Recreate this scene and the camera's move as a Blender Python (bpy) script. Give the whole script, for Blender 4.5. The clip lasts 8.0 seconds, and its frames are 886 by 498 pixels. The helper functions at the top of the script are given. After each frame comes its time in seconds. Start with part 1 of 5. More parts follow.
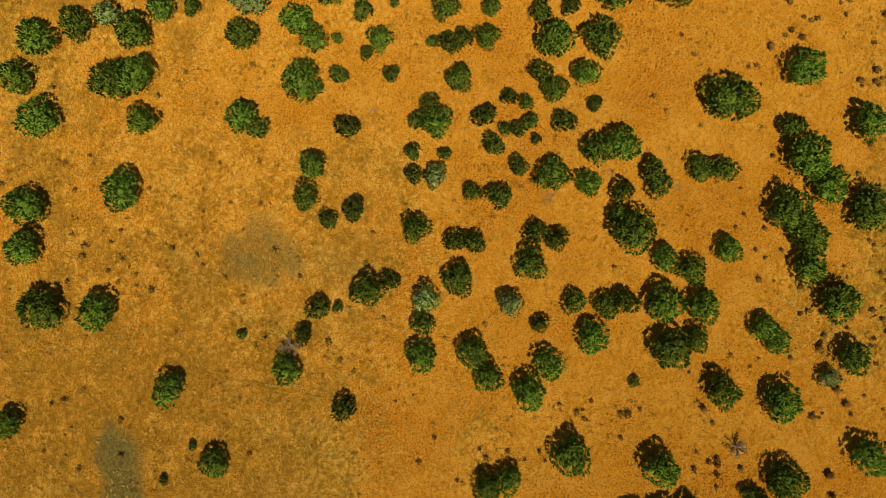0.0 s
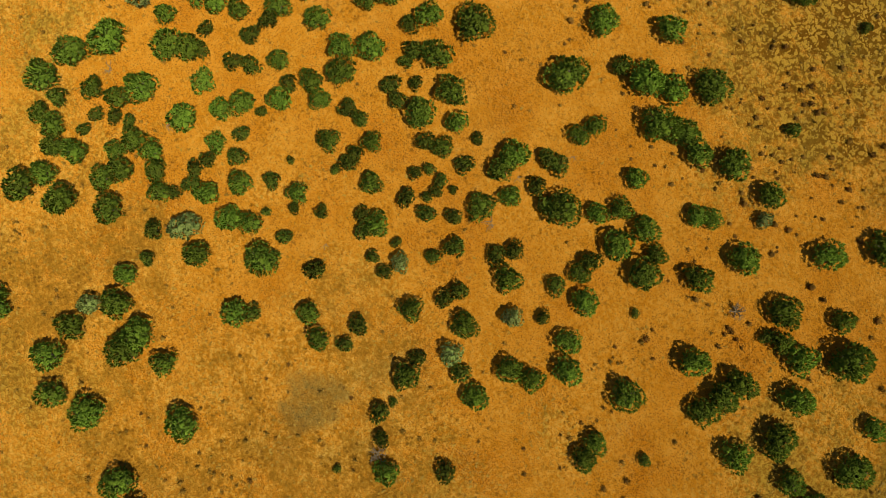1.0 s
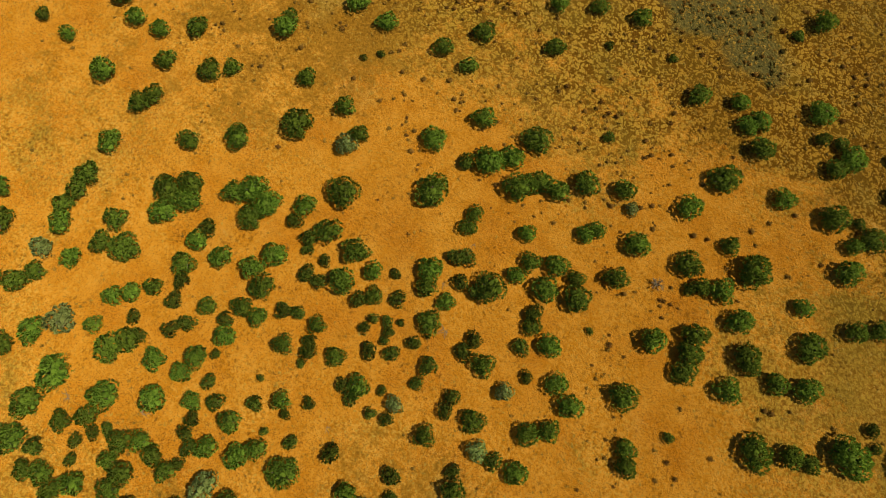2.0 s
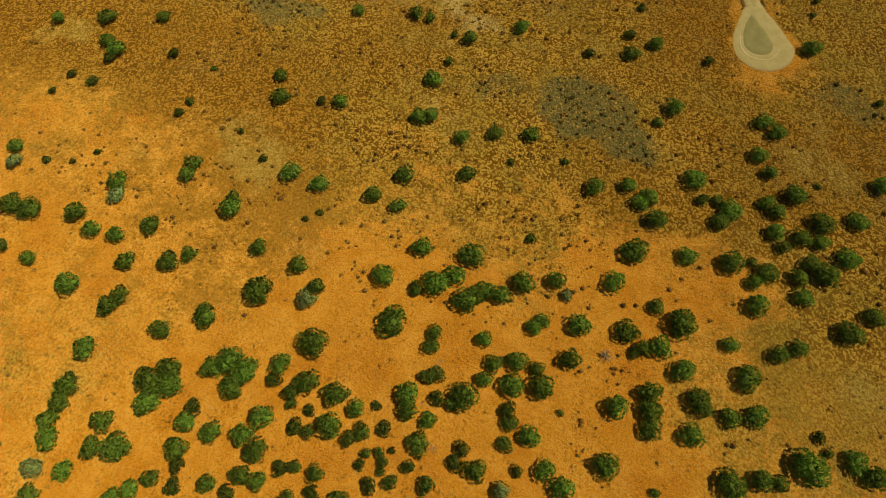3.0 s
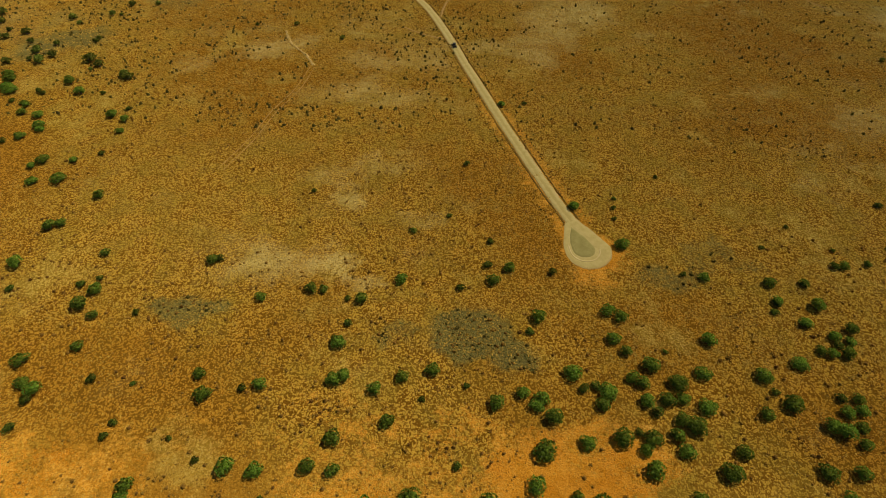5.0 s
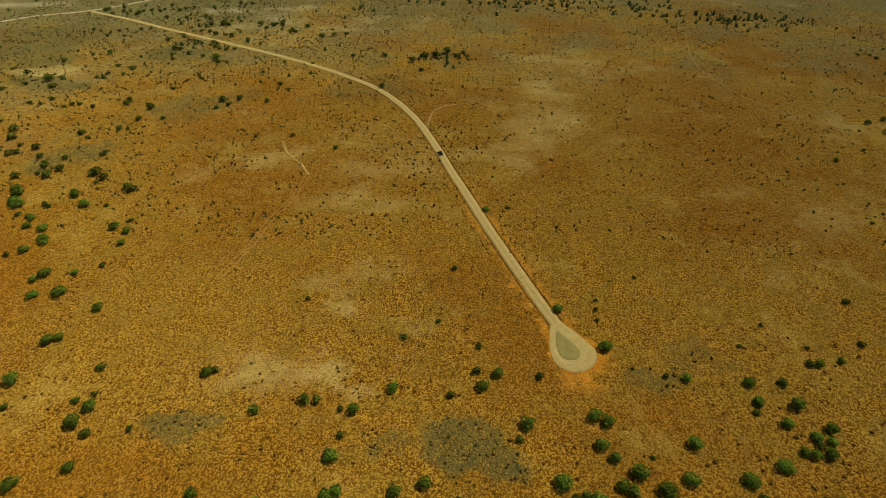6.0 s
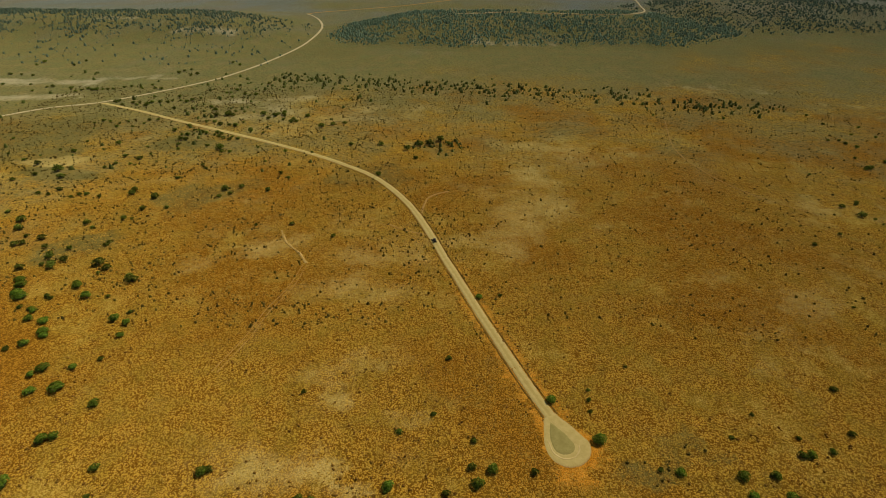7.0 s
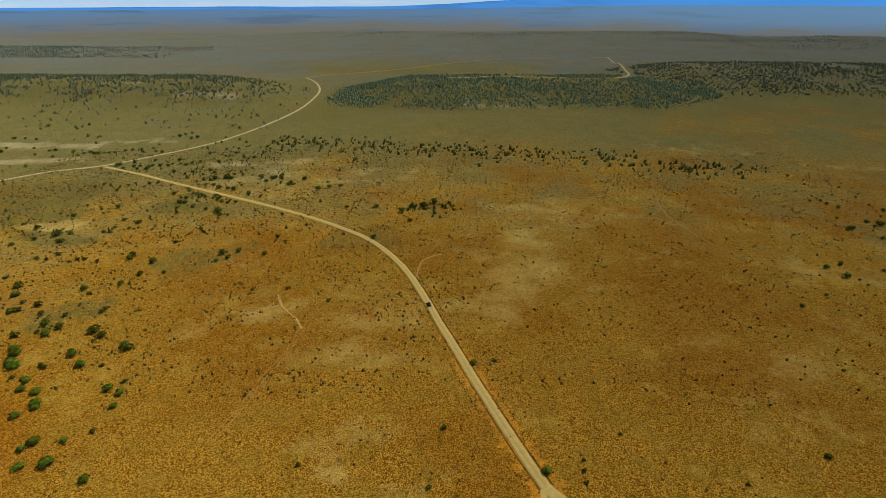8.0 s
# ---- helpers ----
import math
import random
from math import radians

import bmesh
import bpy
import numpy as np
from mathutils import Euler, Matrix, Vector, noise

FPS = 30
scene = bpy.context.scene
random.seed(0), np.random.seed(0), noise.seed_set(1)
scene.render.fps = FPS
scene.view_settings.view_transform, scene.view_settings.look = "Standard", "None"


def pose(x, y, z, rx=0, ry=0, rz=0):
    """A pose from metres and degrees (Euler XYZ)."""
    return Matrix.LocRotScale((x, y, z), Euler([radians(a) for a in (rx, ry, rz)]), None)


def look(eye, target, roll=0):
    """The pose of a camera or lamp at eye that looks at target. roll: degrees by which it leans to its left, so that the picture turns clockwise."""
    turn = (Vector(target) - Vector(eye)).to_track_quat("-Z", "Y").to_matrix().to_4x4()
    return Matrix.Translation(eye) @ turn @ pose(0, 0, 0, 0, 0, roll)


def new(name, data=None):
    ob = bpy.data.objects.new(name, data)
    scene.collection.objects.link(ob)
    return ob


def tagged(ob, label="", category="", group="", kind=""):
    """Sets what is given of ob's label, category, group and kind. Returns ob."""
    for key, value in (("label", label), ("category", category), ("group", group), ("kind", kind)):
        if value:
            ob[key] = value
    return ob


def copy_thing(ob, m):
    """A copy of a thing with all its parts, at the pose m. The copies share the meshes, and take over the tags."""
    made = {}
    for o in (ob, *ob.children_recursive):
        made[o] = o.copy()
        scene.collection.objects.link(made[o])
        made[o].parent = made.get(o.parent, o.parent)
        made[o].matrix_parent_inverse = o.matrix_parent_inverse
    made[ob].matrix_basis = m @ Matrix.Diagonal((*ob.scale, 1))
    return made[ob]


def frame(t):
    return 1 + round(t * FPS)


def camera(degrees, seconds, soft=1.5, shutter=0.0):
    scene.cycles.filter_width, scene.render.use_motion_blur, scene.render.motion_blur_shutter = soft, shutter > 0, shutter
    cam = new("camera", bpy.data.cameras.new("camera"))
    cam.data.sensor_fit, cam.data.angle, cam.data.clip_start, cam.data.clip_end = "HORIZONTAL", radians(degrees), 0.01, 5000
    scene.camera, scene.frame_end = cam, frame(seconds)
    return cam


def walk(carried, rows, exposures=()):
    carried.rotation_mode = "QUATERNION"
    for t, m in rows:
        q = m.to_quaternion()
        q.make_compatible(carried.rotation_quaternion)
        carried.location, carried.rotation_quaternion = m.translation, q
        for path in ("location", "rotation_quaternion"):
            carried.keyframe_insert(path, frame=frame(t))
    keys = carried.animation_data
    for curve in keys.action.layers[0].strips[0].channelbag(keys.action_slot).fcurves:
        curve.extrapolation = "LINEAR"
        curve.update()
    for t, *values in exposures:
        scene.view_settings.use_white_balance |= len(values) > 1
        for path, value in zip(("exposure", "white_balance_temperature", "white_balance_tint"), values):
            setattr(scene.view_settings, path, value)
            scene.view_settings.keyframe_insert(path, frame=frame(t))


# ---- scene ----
import functools
cam = camera(78.25, 8.0, soft=0.85)
PATH = [
    (0, -1.501, 1.331, 58.418, 1.943, 0.072, 101.952),
    (0.5, -3.543, 1.683, 63.916, 3.298, 0.480, 86.256),
    (1, -5.174, 2.098, 69.454, 4.684, 0.087, 68.048),
    (1.5, -6.436, 2.557, 75.019, 9.015, -0.482, 50.609),
    (1.7, -6.846, 2.747, 77.249, 11.366, -0.706, 44.138),
    (2.8, -8.269, 3.788, 89.501, 22.828, -1.003, 22.914),
    (3, -8.398, 3.965, 91.718, 24.757, -0.979, 21.448),
    (3.5, -8.575, 4.372, 97.237, 29.574, -0.889, 16.037),
    (4, -8.581, 4.711, 102.706, 34.695, -0.818, 9.236),
    (4.5, -8.454, 4.960, 108.110, 39.571, -0.707, 5.978),
    (5.8, -7.790, 5.028, 121.754, 51.102, -0.236, 2.958),
    (6, -7.676, 4.947, 123.789, 52.739, -0.229, 2.799),
    (6.5, -7.416, 4.615, 128.786, 56.558, -0.147, 2.416),
    (7, -7.221, 4.083, 133.644, 60.070, -0.076, 2.079),
    (7.5, -7.131, 3.328, 138.347, 63.992, -0.067, 1.669),
    (8, -7.143, 2.778, 141.004, 65.574, -0.013, 1.383),
]
walk(cam, [(t, pose(x, y, z, rx, ry, rz)) for t, x, y, z, rx, ry, rz in PATH], [(0, -0.2), (8, -0.2)])

# ---------------------------------------------------------------- light
SUN_AZ, SUN_EL = 27.0, 58.0            # degrees from +x, degrees over the horizon
world = bpy.data.worlds.new("sky")
scene.world = world
world.use_nodes = True
wn = world.node_tree.nodes
sky = wn.new("ShaderNodeTexSky")
sky.sky_type, sky.sun_disc = "NISHITA", False
sky.sun_elevation, sky.sun_rotation = radians(SUN_EL), radians(90 - SUN_AZ)
sky.altitude, sky.dust_density, sky.ozone_density = 1600, 0.4, 2.0
wn["Background"].inputs["Strength"].default_value = 0.054
world.node_tree.links.new(sky.outputs[0], wn["Background"].inputs["Color"])
sun = new("sun", bpy.data.lights.new("sun", "SUN"))
sun.data.energy, sun.data.angle, sun.data.color = 4.2, radians(0.6), (1.0, 0.93, 0.80)
to_sun = Vector((math.cos(radians(SUN_EL)) * math.cos(radians(SUN_AZ)), math.cos(radians(SUN_EL)) * math.sin(radians(SUN_AZ)), math.sin(radians(SUN_EL))))
sun.matrix_world = look(to_sun * 300, (0, 0, 0))


# ---------------------------------------------------------------- node helpers
class Mat:
    """A small builder for procedural node materials."""

    def __init__(self, name, rough=0.9, spec=0.15):
        self.m = bpy.data.materials.new(name)
        self.m.use_nodes = True
        self.t = self.m.node_tree
        self.b = self.t.nodes["Principled BSDF"]
        self.b.inputs["Roughness"].default_value = rough
        self.b.inputs["Specular IOR Level"].default_value = spec
        self.b.inputs["Diffuse Roughness"].default_value = 1.0
        self.pos = self.t.nodes.new("ShaderNodeNewGeometry").outputs["Position"]

    def put(self, node_input, v):
        if isinstance(v, bpy.types.NodeSocket):
            self.t.links.new(v, node_input)
        elif isinstance(v, tuple) and len(v) == 3 and node_input.type == "RGBA":
            node_input.default_value = (*v, 1)
        else:
            node_input.default_value = v

    def noise(self, scale, detail=3.0, rough=0.55, coords=None, distort=0.0):
        n = self.t.nodes.new("ShaderNodeTexNoise")
        self.put(n.inputs["Vector"], coords or self.pos)
        n.inputs["Scale"].default_value, n.inputs["Detail"].default_value = scale, detail
        n.inputs["Roughness"].default_value, n.inputs["Distortion"].default_value = rough, distort
        return n.outputs["Fac"]

    def cells(self, scale, feature="F1", coords=None):
        n = self.t.nodes.new("ShaderNodeTexVoronoi")
        n.feature, n.voronoi_dimensions = feature, "2D"
        self.put(n.inputs["Vector"], coords or self.pos)
        n.inputs["Scale"].default_value = scale
        return n.outputs["Distance"]

    def ramp(self, v, a, b, lo=0.0, hi=1.0):
        n = self.t.nodes.new("ShaderNodeMapRange")
        n.interpolation_type = "SMOOTHSTEP"
        self.put(n.inputs[0], v)
        for k, x in ((1, a), (2, b), (3, lo), (4, hi)):
            n.inputs[k].default_value = x
        return n.outputs[0]

    def mix(self, f, a, b, kind="MIX"):
        n = self.t.nodes.new("ShaderNodeMix")
        n.data_type, n.blend_type = "RGBA", kind
        self.put(n.inputs[0], f), self.put(n.inputs[6], a), self.put(n.inputs[7], b)
        return n.outputs[2]

    def calc(self, op, a, b):
        n = self.t.nodes.new("ShaderNodeMath")
        n.operation = op
        self.put(n.inputs[0], a), self.put(n.inputs[1], b)
        return n.outputs[0]

    def attr(self, name):
        n = self.t.nodes.new("ShaderNodeAttribute")
        n.attribute_name = name
        s = self.t.nodes.new("ShaderNodeSeparateColor")
        self.t.links.new(n.outputs["Color"], s.inputs[0])
        self.plain = n.outputs["Alpha"]
        return s.outputs

    def island(self):
        return self.t.nodes.new("ShaderNodeNewGeometry").outputs["Random Per Island"]

    def each(self):
        return self.t.nodes.new("ShaderNodeObjectInfo").outputs["Random"]

    def shade(self, colour, height=None, strength=0.5, dist=0.1):
        self.put(self.b.inputs["Base Color"], colour)
        if height is not None:
            n = self.t.nodes.new("ShaderNodeBump")
            n.inputs["Strength"].default_value, n.inputs["Distance"].default_value = strength, dist
            self.put(n.inputs["Height"], height)
            self.t.links.new(n.outputs[0], self.b.inputs["Normal"])
        return self.m


# ---------------------------------------------------------------- materials
def ground_material():
    m = Mat("dry_ground", 0.95, 0.02)
    cover = m.attr("cover")
    plain = m.plain
    broad, patch, wide = m.noise(0.012, 3), m.noise(0.09, 4, 0.6), m.noise(0.3, 4, 0.65)
    mid, fine, grit = m.noise(0.9, 4, 0.7), m.noise(3.2, 3, 0.75, distort=0.8), m.noise(5.5, 2, 0.8)
    stir = m.calc("MULTIPLY", m.calc("SUBTRACT", fine, 0.5), 1.0)
    sway = m.t.nodes.new("ShaderNodeTexNoise")
    m.put(sway.inputs["Vector"], m.pos)
    sway.inputs["Scale"].default_value, sway.inputs["Detail"].default_value = 0.7, 3
    bent = m.t.nodes.new("ShaderNodeVectorMath")
    bent.operation = "MULTIPLY_ADD"
    m.put(bent.inputs[0], sway.outputs["Color"]), m.put(bent.inputs[2], m.pos)
    bent.inputs[1].default_value = (2.6, 2.6, 0)
    thick = m.calc("MULTIPLY", m.calc("SUBTRACT", m.noise(0.45, 3, 0.6), 0.5), 0.7)
    small = m.ramp(m.calc("ADD", m.calc("ADD", m.cells(1.45, coords=bent.outputs[0]), stir), thick), 0.26, 0.46, 1, 0)
    large = m.ramp(m.calc("ADD", m.calc("ADD", m.cells(0.80, coords=bent.outputs[0]), stir), thick), 0.22, 0.42, 1, 0)
    grain = m.noise(1.9, 4, 0.72, distort=0.6)
    axes = m.t.nodes.new("ShaderNodeSeparateXYZ")
    m.put(axes.inputs[0], m.pos)
    tall = m.ramp(axes.outputs[1], 30, 60)
    small = m.calc("ADD", m.calc("MULTIPLY", small, tall), m.calc("MULTIPLY", m.ramp(grain, 0.42, 0.58), m.calc("SUBTRACT", 1.0, tall)))
    top = m.calc("MAXIMUM", m.calc("MULTIPLY", small, 0.85), m.calc("MULTIPLY", large, m.ramp(plain, 0.04, 0.35)))
    # Gaps between tussocks: brown soil, with their shade painted in farther out.
    low, low_olive = m.mix(tall, SOIL_BROWN, STRAW_DARK), m.mix(tall, OLIVE_BROWN, OLIVE_DARK)
    straw = m.mix(top, low, STRAW)
    straw = m.mix(m.ramp(patch, 0.41, 0.65, 0, 0.65), straw, m.mix(top, low_olive, OLIVE))
    straw = m.mix(m.ramp(broad, 0.45, 0.60, 0, 0.8), straw, m.mix(top, low, RUST))
    soil = m.mix(m.ramp(wide, 0.35, 0.68), SOIL, SOIL_PALE)
    soil = m.mix(m.ramp(patch, 0.45, 0.70, 0, 0.7), soil, SOIL_RED)
    dry = m.calc("ADD", m.ramp(cover[0], 0.50, 1.0, 0.85, 0.38), m.ramp(patch, 0.40, 0.55, 0.15, -0.1))
    soil = m.mix(m.calc("MULTIPLY", m.ramp(grain, 0.47, 0.60), dry), soil, SOIL_STRAW)
    soil = m.mix(m.calc("MULTIPLY", m.ramp(grain, 0.32, 0.43, 1, 0), dry), soil, SOIL_DARK)
    soil = m.mix(m.ramp(fine, 0.35, 0.48, 0.35, 0), soil, SOIL_DARK)
    soil = m.mix(m.ramp(m.calc("ADD", grit, m.calc("MULTIPLY", m.calc("SUBTRACT", patch, 0.5), 0.3)), 0.56, 0.65, 0, 0.8), soil, TWIG)
    jag = m.calc("ADD", m.calc("MULTIPLY", m.calc("SUBTRACT", wide, 0.5), 1.3), m.calc("MULTIPLY", m.calc("SUBTRACT", mid, 0.5), 1.5))
    drift = m.calc("MULTIPLY", m.calc("SUBTRACT", m.noise(0.05, 6, 0.68), 0.5), 1.7)
    ragged = m.calc("ADD", cover[0], m.calc("ADD", jag, m.calc("MULTIPLY", m.calc("SUBTRACT", fine, 0.5), 0.8)))
    col = m.mix(m.ramp(ragged, 0.22, 0.78), straw, soil)
    streak = m.calc("ADD", m.noise(0.035, 5, 0.65), m.calc("MULTIPLY", jag, 0.06))
    col = m.mix(m.calc("MULTIPLY", m.ramp(streak, 0.55, 0.67, 0, 0.55), m.ramp(cover[0], 0.25, 0.7, 1, 0.15)), col, m.mix(top, OLIVE, PALE_GRASS))
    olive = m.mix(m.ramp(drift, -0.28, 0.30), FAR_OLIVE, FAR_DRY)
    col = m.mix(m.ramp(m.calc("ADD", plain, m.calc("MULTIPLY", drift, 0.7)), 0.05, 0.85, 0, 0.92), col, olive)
    # Haze painted on: the farthest ground fades to grey-blue.
    grey = m.mix(m.ramp(m.noise(0.006, 6, 0.65), 0.42, 0.60), HAZE_GREY, HAZE_DUN)
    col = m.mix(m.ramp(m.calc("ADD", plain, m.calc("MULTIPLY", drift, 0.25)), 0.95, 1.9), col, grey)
    tufts = m.calc("ADD", m.cells(0.27), m.calc("MULTIPLY", m.calc("SUBTRACT", wide, 0.5), 0.8))
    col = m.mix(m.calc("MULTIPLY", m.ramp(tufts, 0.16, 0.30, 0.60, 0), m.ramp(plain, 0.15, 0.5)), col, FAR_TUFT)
    sage = m.mix(m.ramp(fine, 0.35, 0.65), SAGE_DARK, SAGE)
    col = m.mix(m.ramp(m.calc("ADD", cover[1], m.calc("MULTIPLY", m.calc("ADD", jag, drift), 0.5)), 0.30, 1.0, 0, 0.8), col, sage)
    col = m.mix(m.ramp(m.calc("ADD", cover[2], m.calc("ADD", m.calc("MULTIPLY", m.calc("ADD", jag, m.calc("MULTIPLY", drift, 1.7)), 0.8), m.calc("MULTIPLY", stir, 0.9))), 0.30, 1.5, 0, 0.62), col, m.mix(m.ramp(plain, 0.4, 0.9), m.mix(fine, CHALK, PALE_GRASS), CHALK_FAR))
    flecks = m.calc("ADD", m.cells(0.62), m.calc("MULTIPLY", m.calc("SUBTRACT", fine, 0.5), 0.9))
    thin = m.ramp(m.noise(0.14, 3, 0.6), 0.40, 0.64, 0.12, 0.9)
    col = m.mix(m.calc("MULTIPLY", m.ramp(flecks, 0.06, 0.17, 0.6, 0), thin), col, TWIG)
    specks = m.calc("ADD", m.cells(1.25), m.calc("MULTIPLY", m.calc("SUBTRACT", wide, 0.5), 1.1))
    col = m.mix(m.calc("MULTIPLY", m.ramp(specks, 0.06, 0.18, 0.45, 0), thin), col, TWIG)
    h = m.calc("ADD", m.calc("MULTIPLY", top, 0.6), m.calc("MULTIPLY", fine, 0.7))
    return m.shade(col, h, 0.7, 0.38)


STRAW, STRAW_DARK, OLIVE, OLIVE_DARK, RUST = (0.62, 0.366, 0.040), (0.185, 0.081, 0.006), (0.41, 0.262, 0.027), (0.225, 0.138, 0.014), (0.45, 0.200, 0.015)
SOIL, SOIL_PALE, SOIL_RED, SOIL_STRAW, SOIL_DARK = (0.60, 0.245, 0.012), (0.69, 0.310, 0.026), (0.62, 0.220, 0.008), (0.72, 0.400, 0.058), (0.33, 0.116, 0.007)
SOIL_BROWN, OLIVE_BROWN = (0.31, 0.140, 0.012), (0.27, 0.165, 0.018)
SAGE, SAGE_DARK, CHALK, TWIG, FAR_OLIVE = (0.185, 0.166, 0.042), (0.10, 0.092, 0.026), (0.66, 0.50, 0.17), (0.085, 0.032, 0.005), (0.185, 0.195, 0.065)
# Far tones carry distance haze in their colour.
HAZE_DUN, FAR_TUFT, CHALK_FAR = (0.228, 0.216, 0.158), (0.10, 0.095, 0.035), (0.56, 0.48, 0.26)
FAR_DRY, HAZE_GREY, PALE_GRASS = (0.270, 0.220, 0.070), (0.205, 0.232, 0.195), (0.58, 0.43, 0.10)
GROUND = ground_material()


def road_material(name, a, b, c, ruts=0.0):
    m = Mat(name, 0.95, 0.05)
    lane = m.attr("lane")[0]
    fine, mid = m.noise(4.0, 4, 0.7), m.noise(0.5, 3, 0.6)
    col = m.mix(m.ramp(mid, 0.3, 0.7), a, b)
    col = m.mix(m.ramp(fine, 0.5, 0.75, 0, 0.6), col, c)
    wobble = m.calc("ADD", lane, m.calc("MULTIPLY", m.calc("SUBTRACT", mid, 0.5), 0.35))
    col = m.mix(m.ramp(wobble, 0.12, 0.34, ruts, 0), col, c)
    col = m.mix(m.ramp(m.calc("ADD", wobble, m.calc("MULTIPLY", m.calc("SUBTRACT", fine, 0.5), 0.5)), 0.72, 0.98, 0, ruts * 1.6), col, SOIL_DARK)
    return m.shade(col, fine, 0.4, 0.05)


ROAD = road_material("pale_dirt_road", (0.54, 0.410, 0.130), (0.62, 0.485, 0.170), (0.44, 0.315, 0.085), 0.5)
ISLAND = road_material("grey_gravel_island", (0.35, 0.285, 0.080), (0.43, 0.350, 0.105), (0.22, 0.17, 0.042), 0.2)
RUT = road_material("pale_wheel_rut", (0.62, 0.47, 0.18), (0.66, 0.51, 0.21), (0.52, 0.37, 0.12))
# Copy of the dirt road colour, paled for the haze over far roads.
HAZY_ROAD = road_material("hazy_far_road", (0.56, 0.460, 0.225), (0.64, 0.530, 0.270), (0.46, 0.365, 0.160), 0.4)
VERGE_SHADE = road_material("shaded_brushy_verge", (0.15, 0.085, 0.014), (0.24, 0.13, 0.02), (0.09, 0.05, 0.01))
WASH = road_material("pale_wash_soil", (0.50, 0.33, 0.09), (0.58, 0.40, 0.13), (0.34, 0.19, 0.04), 0.6)
TRACK = road_material("faint_wheel_track", (0.44, 0.25, 0.06), (0.48, 0.28, 0.08), (0.30, 0.16, 0.035))


def leaf_material(name, dark, light, dry, dry_amount, through_light=0.25):
    m = Mat(name, 0.8, 0.06)
    col = m.mix(m.island(), dark, light)
    col = m.mix(m.ramp(m.noise(1.1, 3), 0.50, 0.75, 0, dry_amount), col, dry)
    if through_light:
        lit = m.t.nodes.new("ShaderNodeBsdfTranslucent")
        both = m.t.nodes.new("ShaderNodeMixShader")
        both.inputs[0].default_value = through_light
        m.t.links.new(m.b.outputs[0], both.inputs[1])
        m.t.links.new(lit.outputs[0], both.inputs[2])
        m.t.links.new(both.outputs[0], m.t.nodes["Material Output"].inputs["Surface"])
    hue = m.t.nodes.new("ShaderNodeHueSaturation")
    m.put(hue.inputs["Value"], m.ramp(m.each(), 0, 1, 0.75, 1.25))
    m.put(hue.inputs["Hue"], m.ramp(m.each(), 0, 1, 0.488, 0.510))
    m.put(hue.inputs["Color"], col)
    if through_light:
        m.put(lit.inputs["Color"], hue.outputs[0])
    return m.shade(hue.outputs[0])


LEAF = leaf_material("juniper_leaf", (0.090, 0.155, 0.013), (0.260, 0.360, 0.032), (0.22, 0.21, 0.04), 0.35)
LEAF_GREY = leaf_material("grey_juniper_leaf", (0.190, 0.250, 0.045), (0.440, 0.520, 0.140), (0.40, 0.34, 0.11), 0.5)
BUSH_LEAF = leaf_material("dark_bush_leaf", (0.068, 0.098, 0.010), (0.185, 0.230, 0.022), (0.20, 0.14, 0.03), 0.5)
# Two far copies of the juniper leaf, paled and blued for distance haze.
HAZY_LEAF = leaf_material("hazy_juniper_leaf", (0.095, 0.142, 0.085), (0.205, 0.270, 0.150), (0.20, 0.19, 0.11), 0.3)
HAZIER_LEAF = leaf_material("hazier_juniper_leaf", (0.110, 0.160, 0.135), (0.180, 0.240, 0.195), (0.17, 0.18, 0.15), 0.3)
PLAIN_LEAF = leaf_material("olive_juniper_leaf", (0.085, 0.110, 0.012), (0.220, 0.245, 0.026), (0.19, 0.16, 0.04), 0.4)
MID_LEAF = leaf_material("dry_juniper_leaf", (0.058, 0.066, 0.012), (0.150, 0.160, 0.030), (0.19, 0.15, 0.04), 0.4)
SCRUB = leaf_material("brown_scrub_leaf", (0.180, 0.092, 0.013), (0.360, 0.195, 0.028), (0.34, 0.130, 0.020), 0.5)
DARK_SCRUB = leaf_material("dark_scrub_leaf", (0.060, 0.044, 0.008), (0.125, 0.092, 0.015), (0.13, 0.065, 0.011), 0.5)
SAGE_LEAF = leaf_material("grey_sage_leaf", (0.125, 0.112, 0.020), (0.25, 0.222, 0.045), (0.19, 0.13, 0.025), 0.4)


def bark_material(name, a, b):
    m = Mat(name, 0.9, 0.1)
    n = m.noise(9, 4, 0.7, distort=1.0)
    return m.shade(m.mix(n, a, b), n, 0.5, 0.05)


BARK = bark_material("grey_brown_bark", (0.10, 0.07, 0.045), (0.24, 0.18, 0.12))
DEADWOOD = bark_material("weathered_dead_wood", (0.17, 0.115, 0.055), (0.36, 0.265, 0.14))


def grass_material():
    m = Mat("straw_grass", 0.85, 0.1)
    r = m.island()
    col = m.mix(r, (0.28, 0.150, 0.014), (0.60, 0.365, 0.048))
    col = m.mix(m.ramp(m.noise(0.09, 4, 0.6), 0.4, 0.7, 0, 0.5), col, (0.36, 0.25, 0.045))
    return m.shade(col)


GRASS = grass_material()


# ---------------------------------------------------------------- land form
def smooth(a, b, v):
    t = np.clip((v - a) / (b - a), 0, 1)
    return t * t * (3 - 2 * t)


TABLES = {}


